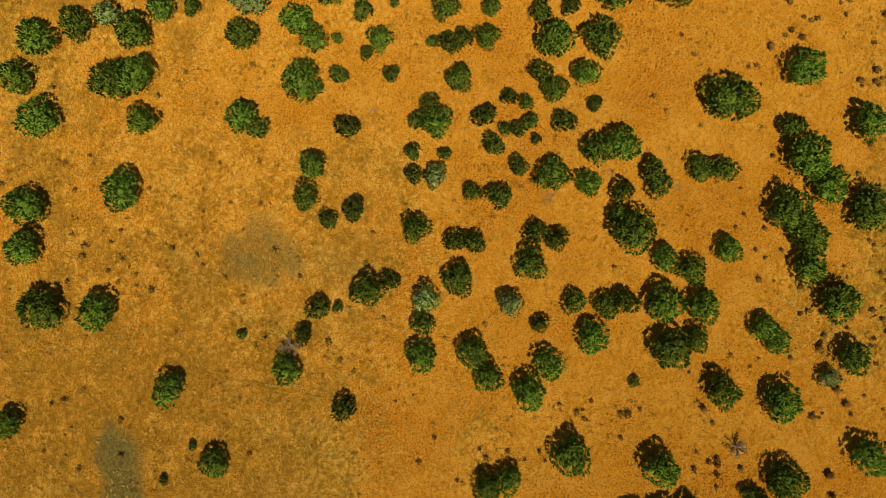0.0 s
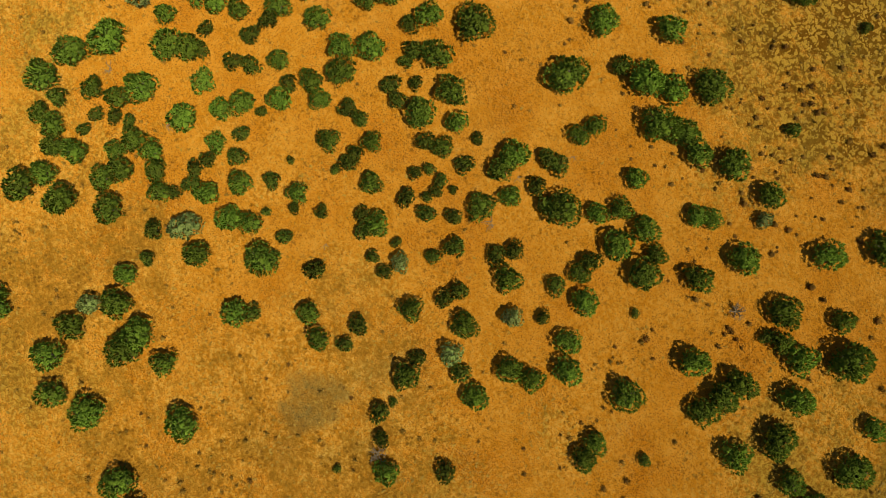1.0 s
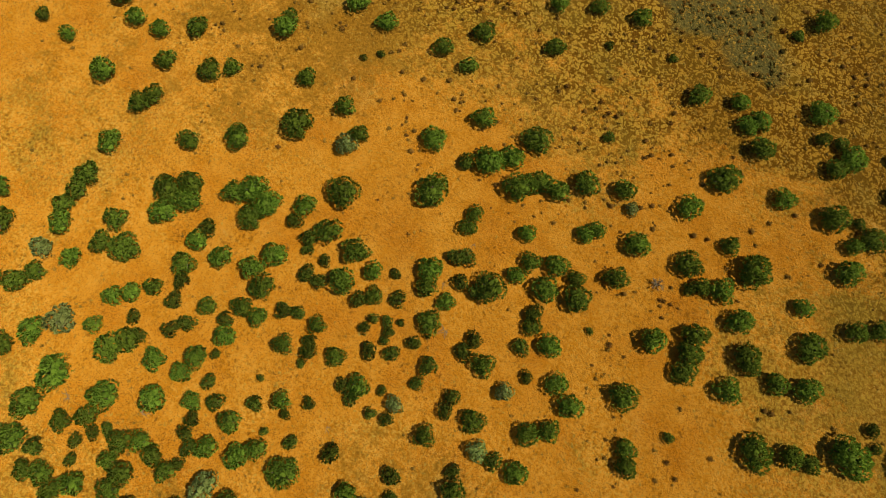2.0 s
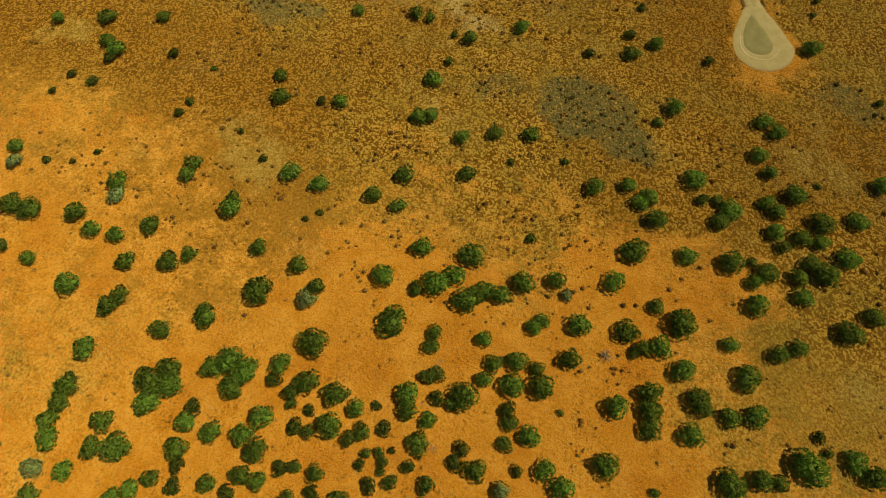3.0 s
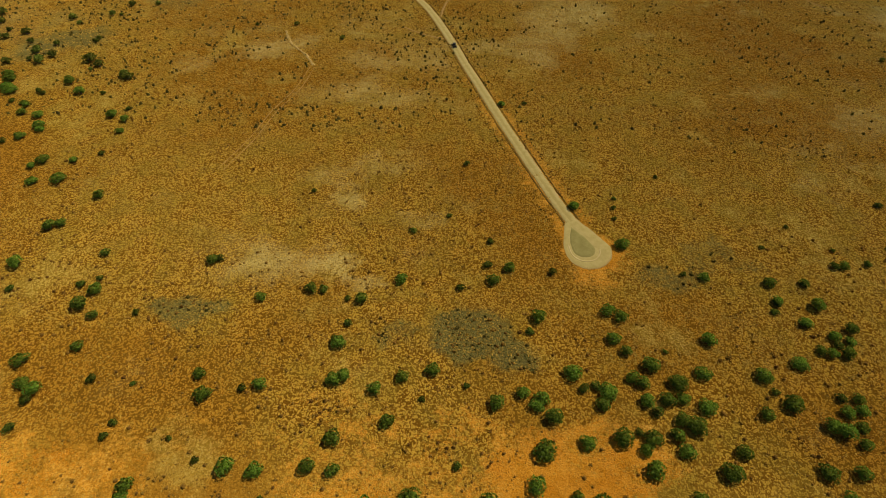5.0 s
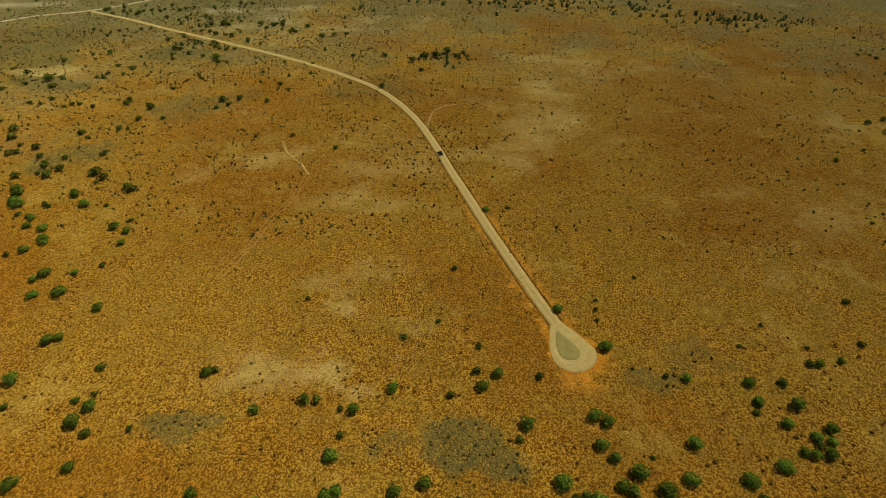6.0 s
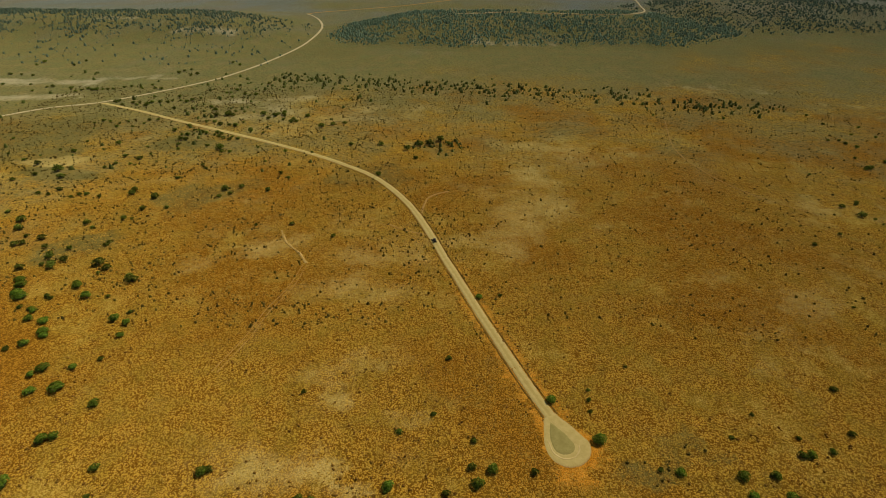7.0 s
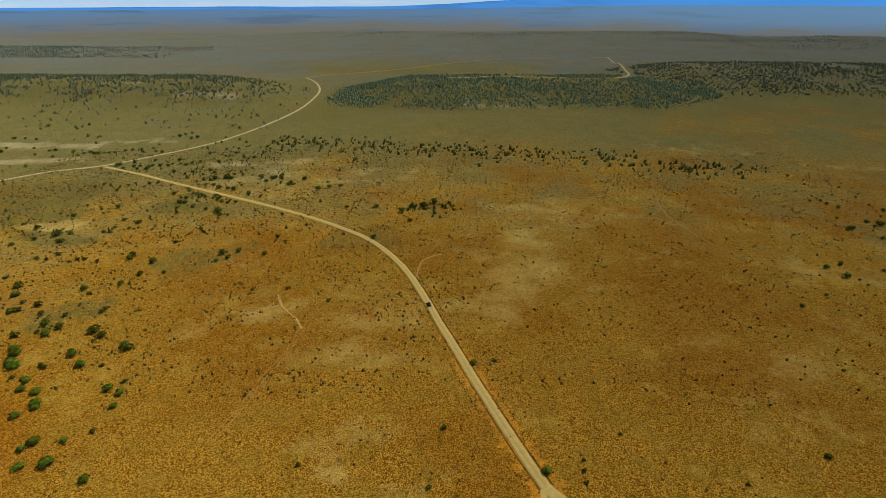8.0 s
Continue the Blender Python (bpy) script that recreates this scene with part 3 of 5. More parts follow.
def limb(verts, faces, points, radii, sides=6):
    """A tapered limb along a bent line."""
    start = len(verts)
    p = [np.array(q, float) for q in points]
    for k, (q, r) in enumerate(zip(p, radii)):
        d = p[min(k + 1, len(p) - 1)] - p[max(k - 1, 0)]
        d /= np.linalg.norm(d)
        a = np.cross(d, (0.3, 0.9, 0.2))
        a /= np.linalg.norm(a)
        b = np.cross(d, a)
        for j in range(sides):
            t = 6.2832 * j / sides
            verts.append(q + (a * math.cos(t) + b * math.sin(t)) * r)
    for k in range(len(p) - 1):
        for j in range(sides):
            i, o = start + k * sides, (j + 1) % sides
            faces.append((i + j, i + o, i + sides + o, i + sides + j))
    faces.append(tuple(start + (len(p) - 1) * sides + j for j in range(sides)))


def branch_mesh(name, seed, limbs, reach, tall, thick, material, twigs=0):
    """A short trunk with spreading bent limbs, and twigs where it is bare."""
    rng = np.random.default_rng(seed)
    verts, faces = [], []
    limb(verts, faces, [(0, 0, -0.08), (0.03, 0.01, 0.12), (0.0, 0.04, 0.30)], [thick * 1.5, thick * 1.1, thick * 0.8], 8)
    for k in range(limbs):
        a = k * 6.2832 / limbs + rng.uniform(-0.4, 0.4)
        r = reach * rng.uniform(0.65, 1.0)
        h = tall * rng.uniform(0.6, 1.0)
        p0 = np.array([0, 0, 0.16])
        p1 = np.array([0.35 * r * math.cos(a), 0.35 * r * math.sin(a), 0.16 + 0.45 * h])
        p2 = np.array([r * math.cos(a + rng.uniform(-0.4, 0.4)), r * math.sin(a + rng.uniform(-0.4, 0.4)), h])
        limb(verts, faces, [p0, p1, 0.5 * (p1 + p2) + rng.normal(size=3) * 0.05, p2], [thick * 0.7, thick * 0.5, thick * 0.35, thick * 0.12], 5)
        for j in range(twigs):
            q = p1 + (p2 - p1) * rng.uniform(0.1, 1.0)
            e = q + np.array([rng.uniform(-0.4, 0.4), rng.uniform(-0.4, 0.4), rng.uniform(0.05, 0.35)]) * reach
            limb(verts, faces, [q, 0.5 * (q + e) + rng.normal(size=3) * 0.03, e], [thick * 0.28, thick * 0.2, thick * 0.06], 4)
    return mesh_of(name, verts, faces, material)


def part(name, mesh, parent, label=""):
    ob = new(name, mesh)
    ob.parent = parent
    return tagged(ob, label)


def plant_pattern(name, crown, wood, label, category, group, extra=None):
    """A plant with its parts, standing at the origin."""
    root = tagged(new(name), label, category, group)
    if wood:
        part("trunk", wood, root)
    if crown:
        part("crown", crown, root)
    if extra:
        part("dead_limbs", extra, root, "bare weathered grey limbs")
    return root


GREEN = [plant_pattern("juniper_tree", crown_mesh("crown", 10 + k, 480, 6 + k % 4, 0.55 + 0.04 * (k % 3), 0.88 + 0.06 * (k % 4), 0.4, LEAF, 0.155), branch_mesh("trunk", 40 + k, 4, 0.6, 0.7, 0.10, BARK),
                       "dense dark-green juniper tree on orange soil", "tree", "junipers of the open woodland") for k in range(7)]
GREY = [plant_pattern("grey_juniper_tree", crown_mesh("crown", 60 + k, 480, 7, 0.60, 0.98, 0.6, LEAF_GREY, 0.15), branch_mesh("trunk", 70 + k, 5, 0.7, 0.8, 0.10, BARK),
                      "thin grey-green juniper tree with bare limbs showing", "tree", "grey junipers of the open woodland", branch_mesh("limbs", 75 + k, 4, 0.85, 0.95, 0.045, DEADWOOD, 3)) for k in range(3)]
BROAD = [plant_pattern("spreading_juniper", crown_mesh("crown", 110 + k, 640, 10 + k, 0.66, 0.85, 0.45, LEAF, 0.135), branch_mesh("trunk", 115 + k, 6, 0.7, 0.6, 0.09, BARK),
                        "wide many-lobed green juniper on orange soil", "tree", "spreading junipers of the open woodland") for k in range(4)]
DEAD = [plant_pattern("dead_juniper", None, branch_mesh("trunk", 80 + k, 9, 1.0, 0.8, 0.09, DEADWOOD, 9), "leafless dead juniper with grey tangled branches", "dead tree", "dead junipers") for k in range(2)]
BUSH = [plant_pattern("juniper_bush", crown_mesh("crown", 90 + k, 260, 4 + k % 2, 0.5, 0.85, 0.3, BUSH_LEAF, 0.20), branch_mesh("trunk", 95 + k, 4, 0.5, 0.5, 0.09, BARK),
                      "small round dark-green juniper bush", "bush", "juniper bushes of the grassland") for k in range(4)]
LITE = [plant_pattern("olive_juniper", crown_mesh("crown", 170 + k, 95, 5 + k % 3, 0.55, 0.85, 0.35, PLAIN_LEAF, 0.34), branch_mesh("trunk", 180 + k, 3, 0.5, 0.6, 0.10, BARK),
        "dark olive rounded juniper on the open grassland", "tree", "junipers on the plain") for k in range(5)]


def scrub_mesh(seed):
    verts, faces = scrub_shape(seed, 34, 0.5, 0.66)
    return mesh_of("crown", verts, faces, SCRUB)


def fallen_mesh(seed):
    """Broken grey limbs lying on the ground."""
    rng = np.random.default_rng(seed)
    verts, faces = [], []
    for k in range(6):
        a, r = rng.uniform(0, 6.28), rng.uniform(0.6, 1.0)
        q = np.array([rng.uniform(-0.4, 0.4), rng.uniform(-0.3, 0.3), 0.04])
        e = q + np.array([r * math.cos(a), r * math.sin(a), rng.uniform(0.0, 0.15)])
        limb(verts, faces, [q, 0.5 * (q + e) + rng.normal(size=3) * np.array([0.12, 0.12, 0.02]), e], [0.045, 0.035, 0.012], 5)
    return mesh_of("fallen_branch", verts, faces, DEADWOOD)


SMALL = [plant_pattern("scrub_bush", scrub_mesh(140 + k), branch_mesh("trunk", 145 + k, 4, 0.5, 0.4, 0.05, BARK), "low rounded dark brown-green scrub bush", "bush", "scrub bushes in the grass") for k in range(4)]
FALLEN = [tagged(new("fallen_branch", fallen_mesh(150 + k)), "grey broken branches lying on orange soil", "branch", "fallen branches") for k in range(2)]
PATTERNS = LITE + SMALL + FALLEN + GREEN + BROAD + GREY + DEAD + BUSH
FRESH = set(PATTERNS)
dice = random.Random(5)


def plant(patterns, places):
    """Plants standing at (x, y) with a crown of radius r."""
    for x, y, r in places:
        src = dice.choice(patterns)
        m = pose(x, y, float(land(x, y)) - 0.04, 0, 0, dice.uniform(0, 360)) @ Matrix.Diagonal((r * dice.uniform(0.92, 1.05), r * dice.uniform(0.92, 1.05), r * dice.uniform(0.8, 1.08), 1))
        if src in FRESH:
            src.matrix_basis = m
            FRESH.discard(src)
        else:
            copy_thing(src, Matrix.Identity(4)).matrix_basis = m


plant(LITE, [(-209.5, 209.8, 2.07), (-171.4, 207.5, 1.03), (-154.7, 203.8, 2.26), (-152.4, 201.7, 2.69), (-202.6, 220.5, 2.14), (-201.7, 213.5, 1.32), (-197.4, 213.9, 2.09), (-196.0, 211.4, 2.10), (-194.0, 217.9, 2.38), (-175.5, 215.1, 2.88), (-169.3, 210.9, 2.32), (-227.3, 230.8, 1.94), (-224.9, 232.6, 1.95), (-211.3, 229.8, 1.93), (-204.0, 222.7, 1.91), (-198.2, 228.5, 1.65), (-182.4, 232.7, 1.67), (-228.0, 240.0, 1.45), (-218.4, 237.9, 2.27), (-182.2, 235.5, 1.43), (-71.9, 245.9, 1.43), (-243.2, 257.4, 2.71), (-237.5, 247.5, 2.34), (-205.9, 255.3, 2.09), (-200.1, 250.5, 1.47), (-115.5, 256.9, 1.19), (169.1, 246.6, 1.39), (-257.8, 267.3, 1.58), (-189.2, 261.2, 1.82), (-184.7, 261.5, 1.24)])
plant(LITE, [(-96.6, 258.7, 1.49), (188.6, 258.6, 1.15), (-185.0, 273.4, 1.88), (-172.6, 275.7, 1.61), (212.9, 280.1, 2.44), (217.8, 276.5, 0.94), (218.4, 270.5, 0.93), (-258.3, 292.2, 1.70), (-251.0, 290.6, 1.36), (-235.5, 287.9, 1.34), (-232.6, 291.3, 1.70), (-228.7, 292.2, 1.70), (-218.9, 288.6, 1.68), (-202.1, 293.8, 2.32), (-186.0, 289.2, 2.61), (-149.2, 291.7, 1.64), (208.6, 291.5, 1.89), (239.3, 288.4, 1.30), (-248.8, 297.9, 2.02), (-203.5, 299.5, 2.08), (-150.7, 304.9, 2.10), (-149.4, 302.2, 2.36), (-144.1, 295.9, 1.71), (-140.6, 305.7, 2.04), (-123.2, 301.5, 2.01), (218.7, 295.2, 1.33), (220.2, 297.0, 1.60), (-288.1, 311.5, 1.80), (-260.9, 317.2, 2.55), (-280.1, 320.6, 1.84)])
plant(LITE, [(-269.8, 327.9, 3.37), (-186.1, 318.4, 1.82), (-123.5, 329.0, 1.80), (-116.4, 321.5, 1.41), (-60.2, 328.6, 2.14), (-291.3, 339.0, 2.31), (-242.2, 333.6, 1.52), (-239.2, 341.6, 1.55), (-229.0, 340.8, 1.54), (-224.9, 339.6, 1.15), (-179.4, 340.9, 1.49), (-175.8, 336.2, 1.52), (217.4, 341.1, 1.07), (271.8, 335.8, 1.48), (-305.7, 346.2, 1.57), (-227.7, 350.9, 2.37), (-140.6, 349.9, 1.18), (258.6, 350.9, 1.54), (260.9, 352.0, 2.19), (263.9, 353.4, 1.93), (-325.7, 358.2, 1.21), (-281.9, 363.5, 2.04), (-240.4, 355.6, 2.00), (-225.0, 360.7, 1.21), (-38.9, 359.8, 1.91), (280.3, 364.2, 1.98), (280.5, 356.5, 1.56), (287.3, 360.2, 3.14), (-293.9, 367.0, 1.24), (-263.4, 368.9, 1.24)])
plant(LITE, [(-234.8, 375.5, 1.26), (-210.6, 371.7, 1.66), (-182.1, 376.8, 2.51), (-180.5, 372.4, 3.58), (-177.1, 367.2, 2.05), (-171.3, 367.0, 1.64), (-154.7, 377.4, 1.26), (-132.2, 369.4, 1.58), (-113.1, 368.9, 1.18), (-46.2, 377.2, 2.79), (264.5, 371.7, 1.21), (299.5, 377.1, 1.23), (-285.4, 385.2, 1.29), (-259.1, 380.7, 2.45), (-215.1, 381.2, 1.70), (-192.2, 379.3, 1.69), (-88.6, 386.4, 2.04), (-66.2, 386.7, 2.44), (-37.8, 387.2, 2.84), (-31.0, 389.2, 3.26), (-16.8, 389.1, 2.44), (309.2, 389.3, 1.68), (-345.6, 390.1, 1.31), (-218.2, 391.7, 2.50), (-214.5, 392.9, 2.17), (-192.2, 400.5, 2.12), (-187.2, 395.7, 1.75), (-182.1, 400.6, 1.33), (-182.0, 394.5, 1.74), (-175.9, 396.0, 1.75)])
plant(LITE, [(-23.2, 397.1, 3.31), (279.6, 394.7, 1.70), (307.0, 401.1, 1.29), (-232.2, 412.6, 2.27), (-222.7, 403.6, 1.34), (-217.9, 403.3, 2.13), (-213.7, 414.0, 1.82), (-208.7, 409.2, 2.16), (-204.4, 406.4, 2.24), (-197.4, 404.3, 1.34), (-197.1, 409.3, 2.25), (-192.3, 406.2, 1.79), (-172.1, 412.7, 2.26), (-161.9, 410.6, 1.35), (267.2, 409.1, 1.32), (275.5, 409.3, 1.32), (275.7, 402.1, 1.73), (-283.3, 420.8, 1.85), (-271.0, 422.1, 1.39), (-217.8, 414.8, 1.37), (-174.3, 419.0, 1.76), (-162.9, 424.8, 1.39), (292.7, 423.3, 1.36), (308.0, 418.1, 1.34), (-307.3, 430.1, 1.42), (-303.2, 436.9, 1.91), (-296.8, 435.0, 1.43), (-286.2, 430.6, 1.42), (-281.6, 435.3, 1.43), (-266.4, 431.1, 1.42)])
plant(LITE, [(-226.7, 426.6, 1.87), (-210.6, 437.6, 1.91), (-202.8, 429.2, 2.35), (-195.2, 428.9, 1.87), (-190.6, 428.5, 1.79), (-189.1, 426.6, 2.33), (-186.7, 437.7, 1.43), (-119.6, 427.1, 2.66), (-111.9, 433.0, 2.24), (-102.9, 437.5, 1.81), (-265.9, 439.3, 1.92), (-260.1, 442.1, 1.45), (-217.7, 438.5, 1.44), (-169.5, 449.7, 1.95), (-156.3, 446.3, 1.45), (-147.4, 438.8, 2.28), (-147.4, 446.0, 2.42), (-143.6, 440.8, 1.92), (310.0, 442.4, 1.41), (-215.9, 455.0, 2.83), (-207.3, 457.6, 3.31), (-202.2, 456.0, 2.47), (-176.7, 458.6, 2.84), (-167.2, 458.6, 2.37), (-165.2, 456.3, 1.98), (-164.7, 461.4, 2.00), (-159.8, 461.2, 2.85), (-157.8, 456.5, 1.98), (-137.8, 455.2, 2.35), (287.2, 451.0, 1.44)])
plant(LITE, [(-248.8, 467.3, 1.52), (-223.9, 471.2, 2.43), (-208.2, 462.5, 2.50), (-204.5, 468.4, 1.52), (-196.3, 466.9, 1.51), (-160.8, 466.6, 2.01), (155.5, 470.5, 1.50), (212.2, 463.5, 1.48), (-314.8, 485.5, 1.58), (-301.0, 484.6, 2.10), (-291.7, 483.0, 2.09), (-262.8, 476.4, 2.06), (-246.2, 476.2, 1.54), (-231.0, 480.8, 2.07), (286.4, 475.4, 1.51), (-325.4, 494.1, 2.67), (-324.1, 497.4, 2.15), (-308.2, 492.0, 2.12), (-303.2, 493.4, 1.60), (-293.0, 488.5, 2.11), (-291.7, 494.3, 2.13), (-284.3, 494.5, 2.13), (-277.4, 494.6, 2.13), (-260.8, 497.0, 2.14), (-275.7, 499.9, 1.61), (-268.6, 502.1, 1.62), (-258.1, 502.9, 2.16), (-298.9, 513.4, 1.65), (-275.5, 514.7, 2.21), (-253.3, 510.5, 1.64)])
plant(LITE, [(-224.9, 515.3, 1.65), (-210.6, 521.9, 1.67), (-430.8, 531.5, 1.71), (-388.1, 532.6, 1.71), (-236.1, 529.8, 1.70), (-216.7, 526.6, 2.25), (-205.9, 524.8, 2.24), (-472.1, 540.2, 2.32), (-398.2, 542.0, 2.32), (-385.2, 537.1, 1.73), (-380.9, 542.5, 2.32), (-373.5, 538.1, 2.30), (-369.5, 538.2, 2.30), (-364.8, 539.9, 1.73), (-360.2, 540.0, 1.73), (-355.8, 542.4, 1.74), (-328.1, 545.4, 1.75), (-307.6, 544.3, 2.32), (-230.2, 541.7, 2.31), (-478.3, 555.7, 1.79), (-449.9, 556.4, 1.79), (-426.8, 547.5, 1.76), (-421.4, 548.4, 2.35), (-348.6, 549.5, 1.76), (-342.3, 552.0, 1.77), (-315.4, 548.0, 1.75), (-187.6, 555.9, 1.77), (-324.3, 559.6, 1.79), (-234.8, 561.8, 1.79), (-207.1, 570.6, 2.41)])
plant(LITE, [(-503.4, 599.7, 2.55), (-490.3, 599.2, 1.91), (-475.7, 596.8, 1.90), (-304.6, 603.9, 1.91), (-322.8, 615.5, 2.59), (-299.7, 610.4, 2.57), (-321.3, 626.2, 1.98), (-316.1, 632.3, 1.99), (-508.2, 649.1, 2.05), (-463.9, 650.2, 2.05), (-270.8, 661.5, 2.07), (-510.3, 666.3, 2.80), (-465.8, 676.5, 2.13), (-283.9, 674.3, 2.11)])
plant(GREEN, [(-38.1, -42.7, 2.22), (-18.9, -42.7, 1.98), (-16.4, -46.3, 2.15), (-11.9, -47.4, 1.92), (5.7, -42.3, 2.01), (-46.9, -30.2, 1.69), (-46.4, -37.6, 1.52), (-44.2, -36.5, 1.67), (-41.3, -37.3, 1.51), (-39.9, -35.1, 1.81), (-38.4, -39.5, 1.79), (-38.0, -30.1, 1.52), (-35.2, -32.8, 1.80), (-35.2, -30.3, 1.81), (-34.4, -38.5, 2.22), (-31.0, -33.1, 2.08), (-22.3, -34.1, 1.51), (-19.3, -36.3, 2.10), (-10.1, -33.3, 1.79), (10.5, -33.3, 2.06), (23.9, -39.9, 1.65), (-78.3, -19.6, 1.64), (-69.7, -22.2, 2.01), (-69.2, -25.4, 1.60), (-66.5, -20.1, 1.77), (-66.4, -27.6, 1.59), (-61.6, -28.1, 2.20), (-59.2, -23.9, 2.20), (-52.7, -18.0, 1.50), (-48.4, -19.0, 2.18)])
plant(GREEN, [(-44.5, -27.6, 1.69), (-38.6, -20.7, 1.99), (-38.3, -27.5, 1.82), (-36.1, -25.8, 1.67), (-33.6, -26.2, 1.52), (-30.8, -26.7, 1.66), (-28.3, -21.1, 1.66), (-24.2, -19.5, 1.80), (-21.3, -24.9, 1.80), (-12.7, -23.1, 1.79), (17.0, -24.3, 1.94), (23.4, -18.0, 1.70), (-79.3, -11.4, 2.06), (-69.6, -7.6, 1.80), (-67.7, -10.0, 2.03), (-65.2, -17.5, 1.77), (-62.6, -13.0, 1.69), (-60.5, -8.6, 2.01), (-53.5, -13.5, 1.59), (-51.7, -11.5, 1.59), (-49.7, -9.0, 1.51), (-47.1, -16.7, 1.95), (-42.3, -16.5, 1.86), (-41.4, -6.6, 1.58), (-37.9, -15.8, 1.70), (-37.6, -13.0, 1.86), (-36.5, -8.3, 1.87), (-34.0, -17.8, 1.54), (-28.0, -16.7, 1.82), (-24.0, -10.4, 1.51)])
plant(GREEN, [(-22.6, -17.4, 1.68), (-9.2, -14.5, 1.61), (-5.9, -14.5, 1.55), (2.6, -6.1, 1.83), (12.3, -12.6, 1.77), (-71.3, 4.0, 2.18), (-70.1, -1.9, 2.22), (-69.5, -4.5, 1.97), (-61.4, -4.6, 2.03), (-49.2, 0.1, 1.77), (-48.2, -3.8, 2.07), (-44.6, 0.2, 1.91), (-39.7, 1.8, 1.90), (-38.3, 5.2, 2.06), (-37.3, -3.6, 1.73), (-36.5, 0.5, 2.05), (-34.4, -3.5, 1.57), (-28.9, -4.3, 1.63), (-26.7, 0.8, 1.57), (-21.6, -1.2, 1.56), (-16.5, -2.5, 1.91), (-4.9, -2.4, 1.72), (-0.4, 3.1, 1.83), (8.0, 0.9, 1.82), (-91.1, 14.2, 1.51), (-80.8, 12.5, 2.20), (-72.1, 11.7, 1.99), (-71.4, 14.1, 1.83), (-61.5, 11.6, 1.83), (-49.8, 9.1, 2.03)])
plant(GREEN, [(-39.7, 13.8, 1.93), (-34.0, 12.8, 2.23), (-28.8, 12.8, 2.21), (-27.7, 8.0, 2.21), (-24.9, 12.0, 1.56), (-22.7, 9.1, 1.62), (-18.1, 16.9, 2.14), (-17.2, 15.0, 2.02), (-13.6, 10.5, 2.02), (-13.5, 14.5, 1.61), (-3.9, 10.2, 2.01), (6.1, 14.2, 1.82), (6.6, 6.2, 1.88), (8.8, 8.3, 1.76), (9.4, 12.7, 1.93), (18.9, 12.5, 1.64), (19.9, 10.5, 1.64), (-88.7, 24.9, 2.15), (-83.7, 23.0, 1.93), (-79.1, 23.7, 1.92), (-74.5, 27.7, 1.94), (-74.2, 20.1, 1.88), (-67.1, 22.7, 2.07), (-64.7, 25.4, 1.71), (-40.6, 28.3, 1.65), (-17.8, 28.4, 1.55), (-17.6, 25.9, 1.67), (-7.2, 23.9, 1.54), (-6.7, 27.0, 1.77), (-3.0, 28.8, 1.89)])
plant(GREEN, [(-2.6, 24.7, 2.00), (-1.2, 18.9, 1.54), (0.3, 28.8, 1.65), (2.0, 26.3, 2.11), (2.4, 18.1, 1.77), (14.2, 27.6, 1.92), (19.6, 29.2, 2.03), (20.3, 26.5, 2.09), (26.5, 27.7, 2.07), (37.8, 25.0, 1.74), (40.6, 25.8, 1.54), (-109.1, 32.9, 1.66), (-85.4, 33.6, 2.11), (-74.1, 39.7, 1.83), (-63.1, 38.4, 1.79), (-62.4, 36.3, 1.97), (-53.6, 31.2, 1.72), (-45.2, 30.8, 1.99), (-18.3, 39.4, 2.01), (-12.6, 38.4, 2.07), (-9.5, 39.0, 2.00), (-9.5, 30.5, 1.54), (-2.3, 35.6, 1.54), (-1.2, 37.3, 1.54), (4.9, 38.7, 2.10), (5.0, 32.3, 1.99), (16.1, 38.9, 1.61), (18.8, 40.0, 2.14), (19.0, 31.9, 2.11), (32.1, 32.8, 1.78)])
plant(GREEN, [(35.9, 34.5, 2.06), (51.6, 33.2, 2.05), (-74.3, 42.5, 1.85), (-55.9, 47.7, 2.24), (-49.6, 47.4, 2.02), (-39.1, 49.1, 1.91), (-33.6, 48.8, 1.70), (-26.0, 42.3, 2.02), (-6.5, 42.5, 2.23), (-1.1, 45.2, 1.76), (8.5, 48.8, 2.21), (16.8, 47.0, 1.71), (30.2, 45.0, 1.67), (33.3, 53.8, 2.13), (38.0, 46.3, 1.78), (41.1, 48.6, 1.79), (71.5, 50.7, 2.06), (-123.3, 64.6, 1.53), (-109.3, 63.1, 1.84), (-105.8, 61.8, 2.05), (-66.5, 63.6, 2.08), (-35.0, 55.8, 2.05), (-23.9, 60.4, 1.95), (13.1, 64.2, 2.23), (20.0, 58.8, 2.04), (32.2, 58.2, 1.51), (39.6, 62.2, 1.80), (40.8, 58.6, 1.87), (41.5, 65.8, 1.92), (52.8, 59.4, 2.02)])
